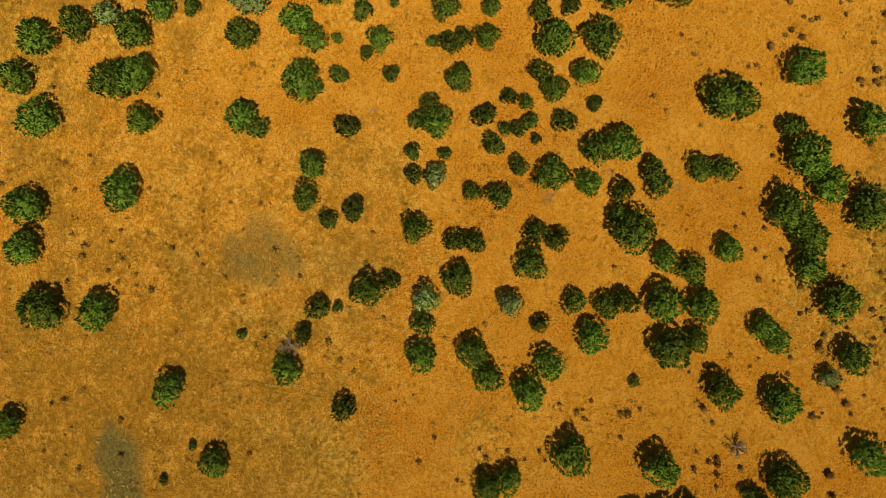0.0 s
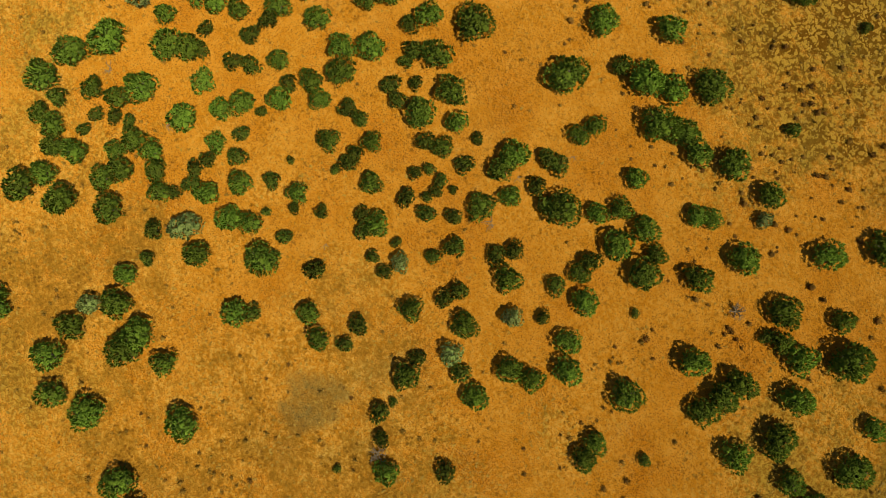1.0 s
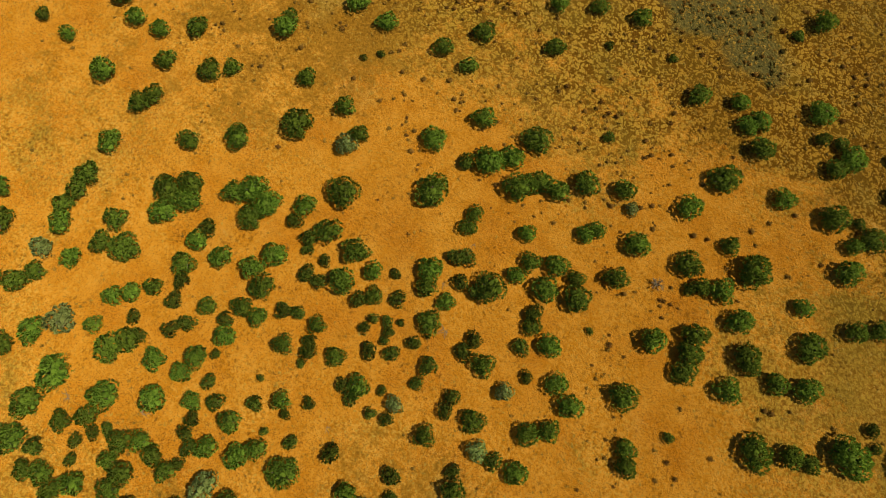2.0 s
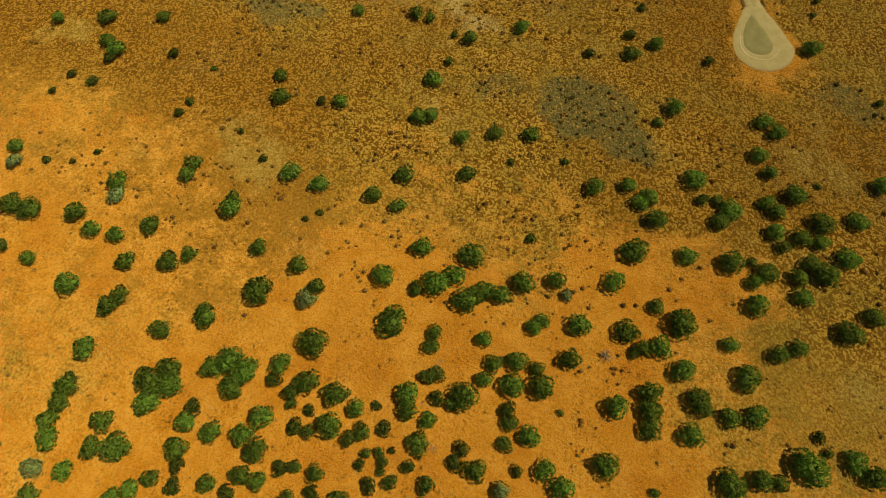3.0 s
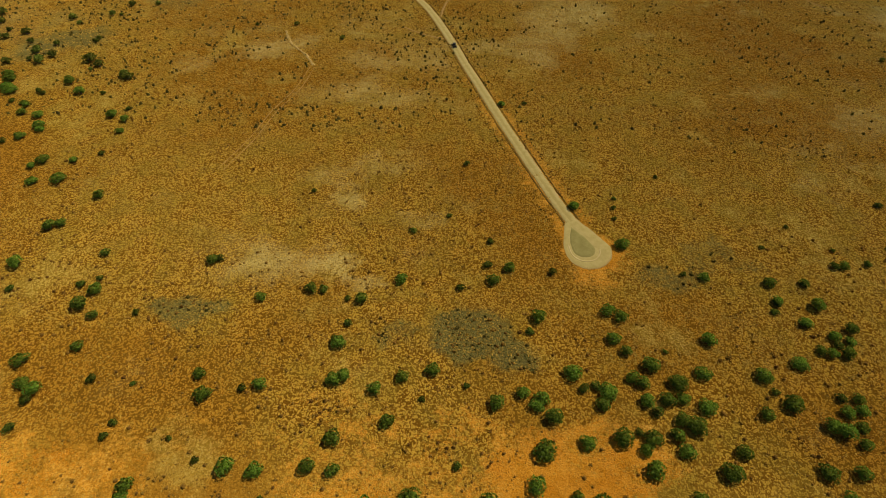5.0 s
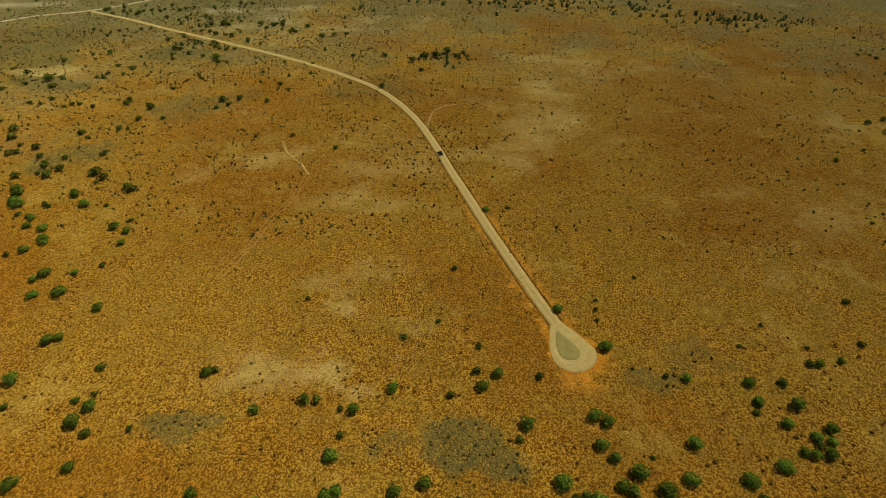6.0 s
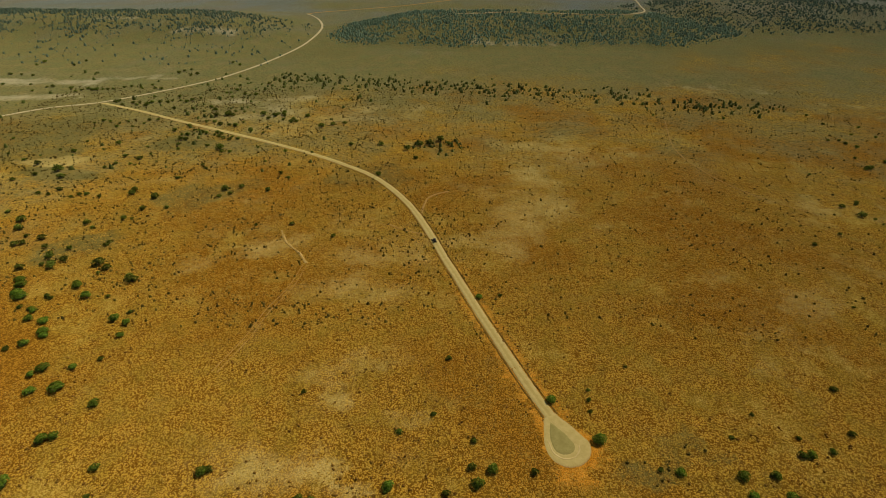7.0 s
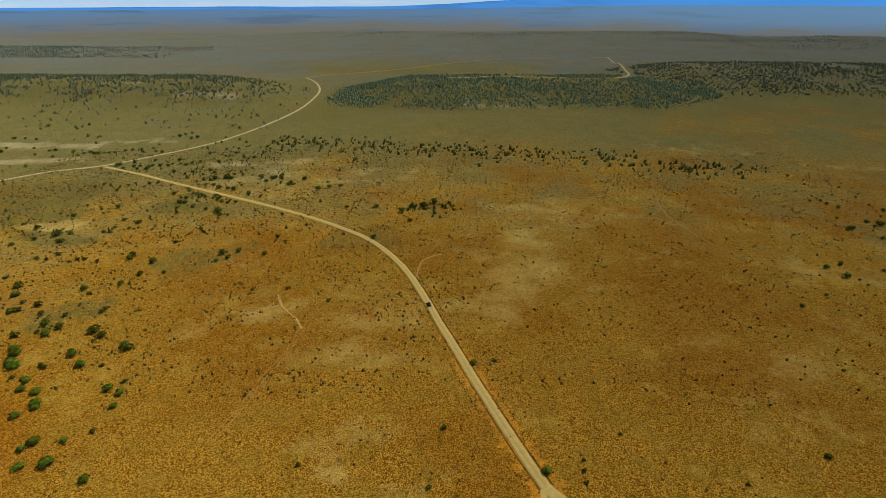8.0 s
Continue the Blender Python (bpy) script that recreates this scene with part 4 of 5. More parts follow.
plant(GREEN, [(69.1, 56.3, 2.13), (76.2, 56.6, 1.91), (76.6, 65.6, 2.12), (79.7, 63.2, 1.54), (-113.1, 68.9, 2.12), (-101.9, 73.9, 1.66), (-69.5, 68.9, 1.68), (-54.5, 67.1, 1.75), (-37.8, 69.6, 1.84), (-35.6, 70.9, 1.73), (-27.9, 68.1, 1.70), (-22.0, 71.7, 1.71), (-15.0, 74.1, 1.92), (0.3, 66.7, 2.12), (6.3, 69.7, 1.63), (9.3, 66.8, 1.77), (10.6, 68.7, 1.93), (24.4, 68.3, 1.79), (32.3, 75.9, 1.82), (34.3, 74.7, 2.01), (34.5, 69.8, 1.77), (39.2, 70.6, 1.96), (42.8, 71.1, 1.76), (61.0, 68.9, 1.72), (74.3, 66.9, 1.92), (79.1, 70.5, 1.84), (80.9, 67.2, 1.58), (82.5, 71.4, 1.61), (83.0, 74.2, 1.64), (-108.4, 86.2, 2.15)])
plant(GREEN, [(-38.8, 80.0, 2.13), (29.4, 86.6, 2.00), (31.8, 83.2, 1.56), (37.1, 79.4, 2.24), (49.0, 78.1, 2.09), (52.8, 88.0, 2.06), (80.0, 87.3, 1.50), (82.3, 86.5, 1.62), (85.9, 86.7, 1.99), (-133.6, 98.7, 2.15), (-106.9, 91.6, 2.07), (-62.3, 92.7, 1.57), (-49.6, 96.5, 1.80), (-35.6, 94.2, 1.76), (10.9, 91.7, 2.20), (28.9, 95.4, 2.18), (32.0, 93.5, 2.05), (79.3, 95.6, 1.82), (84.5, 101.5, 2.00), (85.0, 91.9, 1.66), (88.4, 90.7, 1.52), (90.0, 94.5, 1.68), (-79.9, 104.6, 1.73), (-25.9, 102.0, 1.67), (-0.8, 103.5, 1.97), (3.6, 108.5, 1.88), (57.1, 109.4, 1.68), (74.5, 102.5, 1.62), (74.5, 108.7, 1.94), (84.0, 109.4, 1.52)])
plant(GREEN, [(-133.0, 114.1, 1.99), (-130.4, 115.4, 1.69), (97.9, 116.9, 1.56), (-151.0, 133.6, 1.99), (-125.7, 128.9, 1.78), (23.9, 136.4, 1.74), (-156.1, 141.6, 1.54), (-143.9, 146.0, 1.56), (-170.1, 157.7, 2.00), (-179.1, 172.7, 1.91), (-167.8, 164.9, 2.21), (-165.8, 162.7, 1.85), (-138.6, 171.5, 1.70), (-136.8, 164.1, 1.66), (-182.6, 179.3, 1.50), (-180.7, 177.8, 1.56), (-144.6, 174.1, 2.09), (-173.4, 196.0, 2.05), (-165.3, 188.9, 2.20), (1.3, 194.8, 1.56), (-175.1, 198.1, 1.83)])
plant(BROAD, [(-25.2, -50.7, 2.57), (-8.2, -44.1, 2.26), (1.2, -43.5, 2.36), (-52.5, -31.3, 2.46), (-50.8, -35.9, 2.29), (-14.7, -35.2, 2.26), (-13.6, -37.2, 2.38), (-2.5, -33.6, 2.31), (11.7, -39.0, 2.46), (-52.3, -26.1, 2.55), (-44.4, -24.4, 2.30), (-75.4, -14.8, 2.28), (-57.1, -7.0, 2.56), (-17.7, -17.5, 2.49), (-58.4, 3.6, 2.60), (-56.5, 0.6, 2.42), (-54.9, 3.9, 2.43), (-56.3, 6.4, 2.28), (-55.6, 16.6, 2.31), (-47.7, 11.2, 2.59), (-45.2, 7.7, 2.25), (-44.7, 10.9, 2.57), (-101.0, 22.0, 2.35), (-97.0, 22.3, 2.34), (-49.4, 23.8, 2.55), (-36.2, 19.1, 2.80), (-25.2, 27.5, 3.00), (-9.3, 20.1, 2.47), (14.9, 18.2, 2.38), (33.6, 22.4, 2.67)])
plant(BROAD, [(44.6, 29.5, 3.08), (-30.3, 34.8, 2.26), (-20.9, 36.7, 2.71), (-14.7, 35.8, 2.64), (12.9, 40.8, 2.32), (23.1, 37.5, 2.26), (26.8, 33.3, 2.38), (33.6, 40.3, 2.45), (54.5, 32.1, 2.27), (-16.8, 44.3, 2.64), (21.3, 45.4, 2.89), (10.7, 56.2, 2.67), (27.6, 60.4, 2.48), (34.1, 60.8, 2.28), (44.4, 64.6, 2.47), (49.1, 54.6, 2.53), (18.2, 75.8, 2.36), (26.0, 71.8, 2.40), (42.5, 74.9, 2.38), (47.8, 69.5, 2.31), (67.7, 71.7, 2.54), (63.2, 78.6, 2.29), (73.2, 82.9, 2.32), (36.4, 120.2, 2.34), (-142.9, 135.7, 2.66), (-154.1, 144.7, 2.42), (-172.2, 171.5, 2.28), (-198.8, 196.0, 2.89), (-196.2, 189.8, 2.67), (-193.3, 187.4, 2.81)])
plant(BROAD, [(-202.3, 199.9, 2.31)])
plant(GREY, [(-20.5, -39.4, 1.57), (-56.5, -20.2, 2.36), (-25.3, -25.2, 2.23), (-67.2, -14.2, 1.78), (-10.9, -1.6, 1.44), (2.2, 0.1, 1.66), (0.7, 8.9, 1.54), (-107.0, 29.9, 1.74), (-41.0, 25.5, 1.97), (-84.0, 31.0, 1.79), (1.4, 43.4, 1.30)])
plant(DEAD, [(10.0, -12.8, 1.30), (10.7, 35.5, 1.29)])
plant(BUSH, [(-47.5, -34.8, 1.38), (-43.6, -31.1, 1.08), (-42.2, -33.1, 1.07), (-23.4, -31.1, 1.09), (-42.2, -28.9, 1.08), (-41.1, -27.3, 1.08), (-32.4, -19.6, 1.23), (-32.0, -21.5, 1.22), (-30.2, -25.1, 1.06), (-30.1, -22.5, 1.37), (-26.5, -29.0, 1.35), (-12.0, -21.2, 1.32), (9.9, -18.1, 0.66), (22.3, -20.7, 0.59), (26.5, -22.9, 0.59), (-49.0, -13.8, 1.27), (-46.4, -15.6, 1.41), (-45.8, -8.8, 1.43), (-43.4, -12.2, 1.41), (-42.1, -10.0, 1.42), (-38.1, -6.4, 1.26), (-35.9, -11.1, 0.86), (-33.9, -14.3, 1.24), (-31.3, -15.9, 1.38), (-28.5, -9.8, 0.62), (-26.8, -12.9, 1.21), (-23.4, -15.1, 0.67), (-22.4, -11.6, 0.85), (-20.6, -8.5, 1.03), (-19.3, -13.9, 1.15)])
plant(BUSH, [(-13.9, -11.7, 1.44), (-5.4, -9.4, 1.43), (-4.0, -11.8, 1.14), (4.9, -8.8, 0.66), (5.5, -10.8, 1.42), (8.6, -11.7, 1.13), (15.1, -6.0, 1.47), (-49.3, 2.5, 1.46), (-47.1, -5.8, 1.44), (-32.8, 5.9, 1.43), (-31.9, -0.5, 1.41), (-30.5, 6.0, 1.33), (-30.2, 0.5, 1.21), (-26.1, -1.7, 1.21), (-25.2, -3.1, 1.33), (-25.2, -4.9, 0.73), (-20.8, 4.5, 1.09), (-18.5, -3.8, 1.21), (-18.3, 2.4, 1.44), (-17.7, 6.0, 0.97), (-17.4, 4.6, 0.85), (-16.5, -4.3, 1.32), (-15.3, 3.9, 1.32), (-13.4, -1.0, 0.84), (-12.9, -4.5, 0.96), (-10.6, -3.8, 1.08), (-10.1, 5.6, 1.49), (-10.0, 2.7, 1.14), (-4.8, 3.8, 1.43), (-4.6, 1.8, 1.31)])
plant(BUSH, [(1.1, -3.9, 1.19), (4.8, 0.4, 1.42), (-97.0, 14.2, 1.33), (-39.4, 11.1, 1.45), (-36.0, 10.1, 1.44), (-35.1, 8.9, 1.12), (-31.8, 9.0, 1.09), (-24.2, 7.2, 1.44), (-22.0, 13.5, 0.97), (-20.7, 6.4, 0.97), (-19.4, 10.8, 1.44), (-18.7, 7.2, 1.08), (-17.1, 8.2, 0.67), (-13.8, 6.9, 1.20), (-7.1, 10.0, 1.43), (-6.9, 12.5, 1.43), (-0.7, 15.5, 1.42), (2.2, 12.6, 1.07), (23.1, 17.3, 0.96), (-16.3, 21.0, 1.44), (-14.7, 21.9, 1.43), (-13.4, 18.1, 1.49), (-10.8, 18.2, 1.37), (-1.9, 20.9, 1.48), (6.1, 23.6, 0.71), (-101.8, 32.7, 0.93), (-97.1, 34.3, 0.72), (-93.8, 38.0, 0.73), (-48.8, 40.0, 0.69), (-23.9, 34.7, 1.50)])
plant(BUSH, [(15.0, 37.6, 1.06), (46.1, 35.1, 1.09), (47.6, 33.2, 0.92), (-111.7, 47.3, 0.88), (-110.8, 52.5, 1.12), (-105.6, 52.4, 1.44), (-84.3, 52.2, 1.08), (-70.1, 53.1, 0.75), (-62.7, 48.8, 0.94), (-46.9, 42.3, 0.80), (-7.8, 51.8, 1.06), (-106.0, 59.0, 1.25), (-93.9, 65.6, 1.37), (-83.9, 65.3, 0.79), (-83.8, 55.6, 1.09), (31.5, 62.2, 1.16), (-58.4, 66.1, 1.10), (-16.7, 66.6, 0.84), (-6.7, 70.8, 0.84), (20.6, 72.2, 1.42), (23.2, 73.0, 1.42), (36.5, 67.4, 1.46), (64.7, 74.8, 1.18), (79.2, 74.3, 1.41), (-103.4, 83.2, 1.46), (-92.8, 85.3, 1.07), (-37.6, 86.4, 1.15), (8.5, 87.3, 1.31), (41.6, 84.0, 0.83), (84.9, 89.5, 1.39)])
plant(BUSH, [(-129.7, 90.1, 1.25), (-111.8, 93.1, 1.39), (-107.9, 95.7, 0.99), (-46.4, 96.6, 1.44), (-39.3, 94.3, 0.95), (-26.6, 100.5, 0.95), (-9.5, 100.3, 1.28), (72.8, 98.8, 1.19), (74.2, 101.8, 1.48), (-111.3, 105.0, 1.46), (-77.9, 105.6, 1.31), (-2.6, 109.1, 1.43), (15.5, 108.1, 1.28), (51.8, 110.3, 0.99), (-24.9, 121.3, 1.37), (-1.8, 118.8, 1.19), (77.3, 123.0, 0.89), (95.3, 116.9, 1.42), (97.6, 123.6, 0.88), (105.1, 118.6, 1.25), (114.6, 125.4, 1.45), (-58.8, 137.2, 0.98), (-14.7, 129.0, 1.09), (36.0, 132.1, 0.93), (36.4, 137.0, 0.95), (87.5, 132.7, 0.84), (37.1, 141.7, 0.81), (120.2, 144.8, 1.41), (-174.9, 154.9, 1.44), (-136.6, 150.8, 1.23)])
plant(BUSH, [(-10.4, 155.8, 1.21), (52.6, 153.9, 0.84), (-188.2, 180.5, 1.29), (-140.9, 178.9, 1.07), (-182.2, 188.6, 1.34), (-180.0, 187.2, 1.40), (-156.4, 189.3, 1.20), (10.1, 196.4, 1.18), (156.2, 193.4, 0.86)])
plant(SMALL, [(-5.4, -38.5, 0.31), (-4.1, -40.9, 0.31), (-1.5, -39.2, 0.31), (1.5, -30.4, 0.31), (1.8, -33.4, 0.31), (5.4, -36.8, 0.47), (6.1, -30.7, 0.31), (6.3, -33.7, 0.31), (7.3, -32.4, 0.36), (8.3, -37.8, 0.36), (19.1, -33.4, 0.36), (20.7, -35.2, 0.46), (26.3, -36.1, 0.31), (-8.5, -20.4, 0.37), (-4.2, -19.3, 0.36), (-3.6, -22.5, 0.31), (7.3, -28.7, 0.47), (21.4, -28.8, 0.41), (23.8, -24.1, 0.36), (2.6, -13.5, 0.36), (8.7, -9.0, 0.50), (10.4, -7.4, 0.36), (10.9, -16.4, 0.31), (21.9, -14.7, 0.41), (11.3, -5.7, 0.36), (16.3, 4.1, 0.36), (19.2, 3.0, 0.41), (-51.0, 17.9, 0.29), (16.1, 12.0, 0.36), (16.6, 13.9, 0.31)])
plant(SMALL, [(17.3, 9.9, 0.41), (20.2, 7.4, 0.31), (24.5, 11.4, 0.51), (24.6, 14.4, 0.51), (26.6, 13.2, 0.51), (-49.8, 19.1, 0.57), (-31.5, 21.4, 0.32), (-29.9, 29.9, 0.37), (-29.7, 23.1, 0.32), (-29.6, 29.1, 0.32), (8.9, 24.8, 0.31), (9.1, 19.6, 0.31), (9.6, 23.6, 0.59), (9.8, 22.9, 0.46), (11.1, 19.1, 0.31), (12.2, 23.4, 0.36), (29.3, 18.4, 0.51), (-39.1, 38.5, 0.44), (-37.5, 32.2, 0.43), (-36.4, 35.4, 0.42), (-36.2, 34.0, 0.32), (-36.0, 34.8, 0.36), (-34.5, 32.9, 0.42), (-33.8, 32.4, 0.43), (-31.3, 31.9, 0.32), (2.0, 39.4, 0.36), (8.7, 32.6, 0.36), (12.4, 33.8, 0.47), (12.8, 33.0, 0.41), (12.9, 33.9, 0.41)])
plant(SMALL, [(13.9, 31.6, 0.41), (14.0, 34.1, 0.41), (41.7, 32.3, 0.51), (-74.1, 52.3, 0.63), (-71.3, 53.1, 0.63), (-64.5, 50.4, 0.62), (-55.2, 42.2, 0.68), (-45.7, 43.6, 0.49), (-44.8, 46.3, 0.60), (-44.8, 44.7, 0.49), (-35.0, 42.0, 0.32), (-31.5, 44.2, 0.43), (-21.2, 50.8, 0.43), (-13.2, 50.1, 0.50), (-11.7, 50.3, 0.35), (-3.6, 47.8, 0.31), (-2.8, 47.6, 0.31), (-1.3, 52.4, 0.56), (-1.0, 48.4, 0.31), (3.1, 53.8, 0.42), (4.8, 46.8, 0.31), (26.3, 48.4, 0.47), (29.8, 53.1, 0.50), (63.7, 51.0, 0.58), (-92.1, 65.0, 0.45), (-74.0, 54.8, 0.53), (-51.6, 61.8, 0.54), (-48.5, 62.1, 0.54), (-41.9, 64.2, 0.76), (-39.8, 60.9, 0.54)])
plant(SMALL, [(-38.7, 59.0, 0.53), (-36.9, 62.6, 0.65), (-31.5, 63.7, 0.54), (-26.8, 66.0, 0.55), (-18.4, 55.9, 0.52), (-12.3, 56.7, 0.57), (-10.1, 55.7, 0.57), (-3.7, 58.2, 0.50), (-1.0, 60.2, 0.49), (20.2, 54.5, 0.50), (66.2, 63.9, 0.52), (-89.5, 68.0, 0.68), (-87.0, 66.7, 0.68), (-77.0, 72.7, 0.69), (-73.0, 76.5, 0.59), (-7.9, 76.5, 0.51), (-4.0, 75.6, 0.43), (-3.0, 74.7, 0.57), (-0.2, 75.9, 0.50), (1.6, 72.9, 0.56), (21.9, 77.4, 0.68), (-82.1, 88.1, 0.62), (6.1, 87.1, 0.84), (54.4, 82.7, 0.69), (56.8, 83.7, 0.81), (67.9, 85.9, 0.58), (-126.7, 93.8, 0.78), (-119.2, 100.2, 0.67), (-115.2, 90.2, 0.64), (-34.8, 98.5, 0.64)])
plant(SMALL, [(-29.6, 99.0, 0.77), (-7.3, 100.7, 0.64), (-95.1, 107.5, 0.68), (-39.3, 102.0, 0.65)])
plant(FALLEN, [(-48.6, -27.7, 1.24), (-38.9, -23.3, 1.08), (-16.7, -9.6, 0.85), (-15.5, 16.8, 0.96), (-10.8, 10.9, 1.43), (-15.3, 24.4, 0.84)])
for src in FRESH:
    for o in (*src.children_recursive, src):
        bpy.data.objects.remove(o)


# ---------------------------------------------------------------- scattered growth
def scatter(n, x0, x1, y0, y1, keep, seed):
    """Random plan points in a box, kept with the chance keep(x, y)."""
    rng = np.random.default_rng(seed)
    x, y = rng.uniform(x0, x1, n), rng.uniform(y0, y1, n)
    k = rng.uniform(0, 1, n) < keep(x, y)
    return x[k], y[k], rng


def off_road(x, y):
    """1 away from the roads and the loop, 0 on them."""
    loop = ((x - 26.5) / 8.6) ** 2 + ((y - 120) / 11.5) ** 2
    return ((road_gap(x, y) > 2.6) & (loop > 1)).astype(float)


def joined(name, base_verts, base_faces, x, y, size, rng, material, label, category, tall=1.0, sink=0.02, uneven=0.15):
    """Many small copies of one low shape as a single mesh."""
    bv, n = np.array(base_verts, float), len(x)
    a = rng.uniform(0, 6.283, n)
    jit = rng.uniform(0.75, 1.25, (n, len(bv), 3))
    v = bv[None] * jit * size[:, None, None]
    v[:, :, 2] *= tall * rng.uniform(0.7, 1.3, n)[:, None]
    v[:, :, 0] *= rng.uniform(1 - uneven, 1 + uneven, n)[:, None]
    c, s = np.cos(a)[:, None], np.sin(a)[:, None]
    z = land(x, y) - sink
    out = np.stack([v[:, :, 0] * c - v[:, :, 1] * s + x[:, None], v[:, :, 0] * s + v[:, :, 1] * c + y[:, None], v[:, :, 2] + z[:, None]], -1).reshape(-1, 3)
    f = (np.array(base_faces)[None] + (np.arange(n) * len(bv))[:, None, None]).reshape(-1, 3)
    me = bpy.data.meshes.new(name)
    me.vertices.add(len(out)), me.loops.add(f.size), me.polygons.add(len(f))
    me.vertices.foreach_set("co", out.reshape(-1).astype(np.float32))
    me.loops.foreach_set("vertex_index", f.reshape(-1).astype(np.int32))
    me.polygons.foreach_set("loop_start", np.arange(0, f.size, 3, dtype=np.int32))
    me.materials.append(material)
    me.update(calc_edges=True)
    return tagged(new(name, me), label, category, kind="stuff")


def tuft_shape(points, seed):
    """A low star-shaped tussock."""
    rng = np.random.default_rng(seed)
    verts = [(0, 0, 0.75)]
    for k in range(points):
        a = 6.2832 * k / points
        r = (1.0 if k % 2 else 0.5) * rng.uniform(0.8, 1.1)
        verts.append((r * math.cos(a), r * math.sin(a), 0.35 if k % 2 == 0 else 0.0))
    return verts, [(0, 1 + k, 1 + (k + 1) % points) for k in range(points)]


def grass_here(x, y):
    return np.clip((1.10 - 0.95 * bare_soil(x, y)) * (0.72 + 0.9 * lumps(x, y, 2.6, 47)), 0.06, 1) * off_road(x, y)


def sizes(rng, n, lo, hi):
    """Many small, few large."""
    return lo + (hi - lo) * rng.random(n) ** 1.8


STRAW_LABEL = "dry straw-yellow grass tussocks on orange soil"
for k in range(2):
    x, y, rng = scatter(62000, -130, 130, -75, 100, grass_here, 200 + k)
    joined("grass", *tuft_shape(5, k), x, y, sizes(rng, len(x), 0.10, 0.32), rng, GRASS, STRAW_LABEL, "grass", 0.9, uneven=0.5)
x, y, rng = scatter(78000, -160, 150, 80, 200, grass_here, 204)
joined("grass", *tuft_shape(5, 6), x, y, sizes(rng, len(x), 0.16, 0.44), rng, GRASS, STRAW_LABEL, "grass", 1.15, uneven=0.5)
x, y, rng = scatter(88000, -240, 190, 190, 370, grass_here, 205)
joined("grass", *tuft_shape(4, 8), x, y, sizes(rng, len(x), 0.25, 0.62), rng, GRASS, STRAW_LABEL, "grass", 1.15, uneven=0.5)


def scrub_here(x, y):
    d = 0.30 + 0.55 * smooth(-0.1, 0.5, rough(x, y, 22, 91)) + 0.5 * blob(x, y, -35, 70, 60, 30) + 0.4 * blob(x, y, -40, -40, 60, 30)
    return np.clip(d, 0.05, 1) * off_road(x, y)


x, y, rng = scatter(9500, -140, 140, -75, 180, scrub_here, 211)
joined("scrub", *scrub_shape(3, 12), x, y, 0.14 + 0.38 * rng.random(len(x)) ** 2.0, rng, SCRUB, "scattered knee-high dark brown-green scrub", "scrub", 0.9)
x, y, rng = scatter(9000, -150, 120, 28, 200, lambda u, v: np.clip(0.22 + 0.8 * rough(u, v, 30, 93) + 0.3 * sage_patch(u, v), 0.03, 1) * off_road(u, v), 212)
joined("scrub", *scrub_shape(4, 14, 0.36, 0.72), x, y, sizes(rng, len(x), 0.28, 0.72), rng, SCRUB, "rounded brown scrub bushes in the grass", "scrub", 0.9)
x, y, rng = scatter(9000, -110, 70, 65, 120, lambda u, v: 0.16 * smooth(0.4, 0.9, sage_patch(u, v)) * off_road(u, v), 218)
joined("scrub", *scrub_shape(6, 14, 0.36, 0.72), x, y, sizes(rng, len(x), 0.35, 0.80), rng, DARK_SCRUB, "dark round bushes among grey sagebrush", "scrub", 0.9)
x, y, rng = scatter(60000, -60, 40, 128, 300, lambda u, v: 0.30 * np.exp(-((road_gap(u, v) - 6.3 + 1.2 * smooth(-8, 8, u - np.interp(v, SPUR_LINE[:, 1], SPUR_LINE[:, 0]))) / 0.45) ** 2) * (0.5 + rough(u, v, 14, 94)).clip(0, 1), 219)
joined("scrub", *scrub_shape(8, 10, 0.36, 0.7), x, y, sizes(rng, len(x), 0.22, 0.55), rng, DARK_SCRUB, "dark brush in broken lines beside the dirt road", "scrub", 0.9)
x, y, rng = scatter(46000, -400, 330, 170, 560, lambda u, v: scrub_here(u, v) * (1 - 0.5 * smooth(-80, 60, u)), 213)
joined("scrub", *scrub_shape(5, 3, 0.4, 0.75, True), x, y, 0.37 + 0.80 * rng.random(len(x)) ** (2.0 + 0.8 * smooth(-60, 40, x)), rng, DARK_SCRUB, "scattered dark scrub over the grassland", "scrub", 0.9)
x, y, rng = scatter(90000, -140, 140, -75, 180, lambda u, v: smooth(0.35, 1.1, sage_patch(u, v)) * (0.45 + 0.6 * lumps(u, v, 2.2, 48)).clip(0, 1) * smooth(10, 40, v) * off_road(u, v), 217)
joined("sagebrush", *scrub_shape(7, 12), x, y, rng.uniform(0.20, 0.48, len(x)), rng, SAGE_LEAF, "low grey-green sagebrush in dense patches", "sagebrush", 0.6)


# ---------------------------------------------------------------- vehicle on the road
def paint(name, colour, gloss, metal=0.0):
    m = Mat(name, gloss, 0.4)
    m.b.inputs["Metallic"].default_value = metal
    n = m.noise(6, 4, 0.6)
    return m.shade(m.mix(m.ramp(n, 0.5, 0.8, 0, 0.35), colour, (0.20, 0.12, 0.05)))


BODY, TYRE, STEEL, GLASS = paint("dusty_black_paint", (0.02, 0.02, 0.022), 0.35), paint("tyre_rubber", (0.015, 0.015, 0.015), 0.85), paint("rim_steel", (0.35, 0.35, 0.35), 0.4, 1.0), paint("dark_window", (0.012, 0.014, 0.016), 0.08)


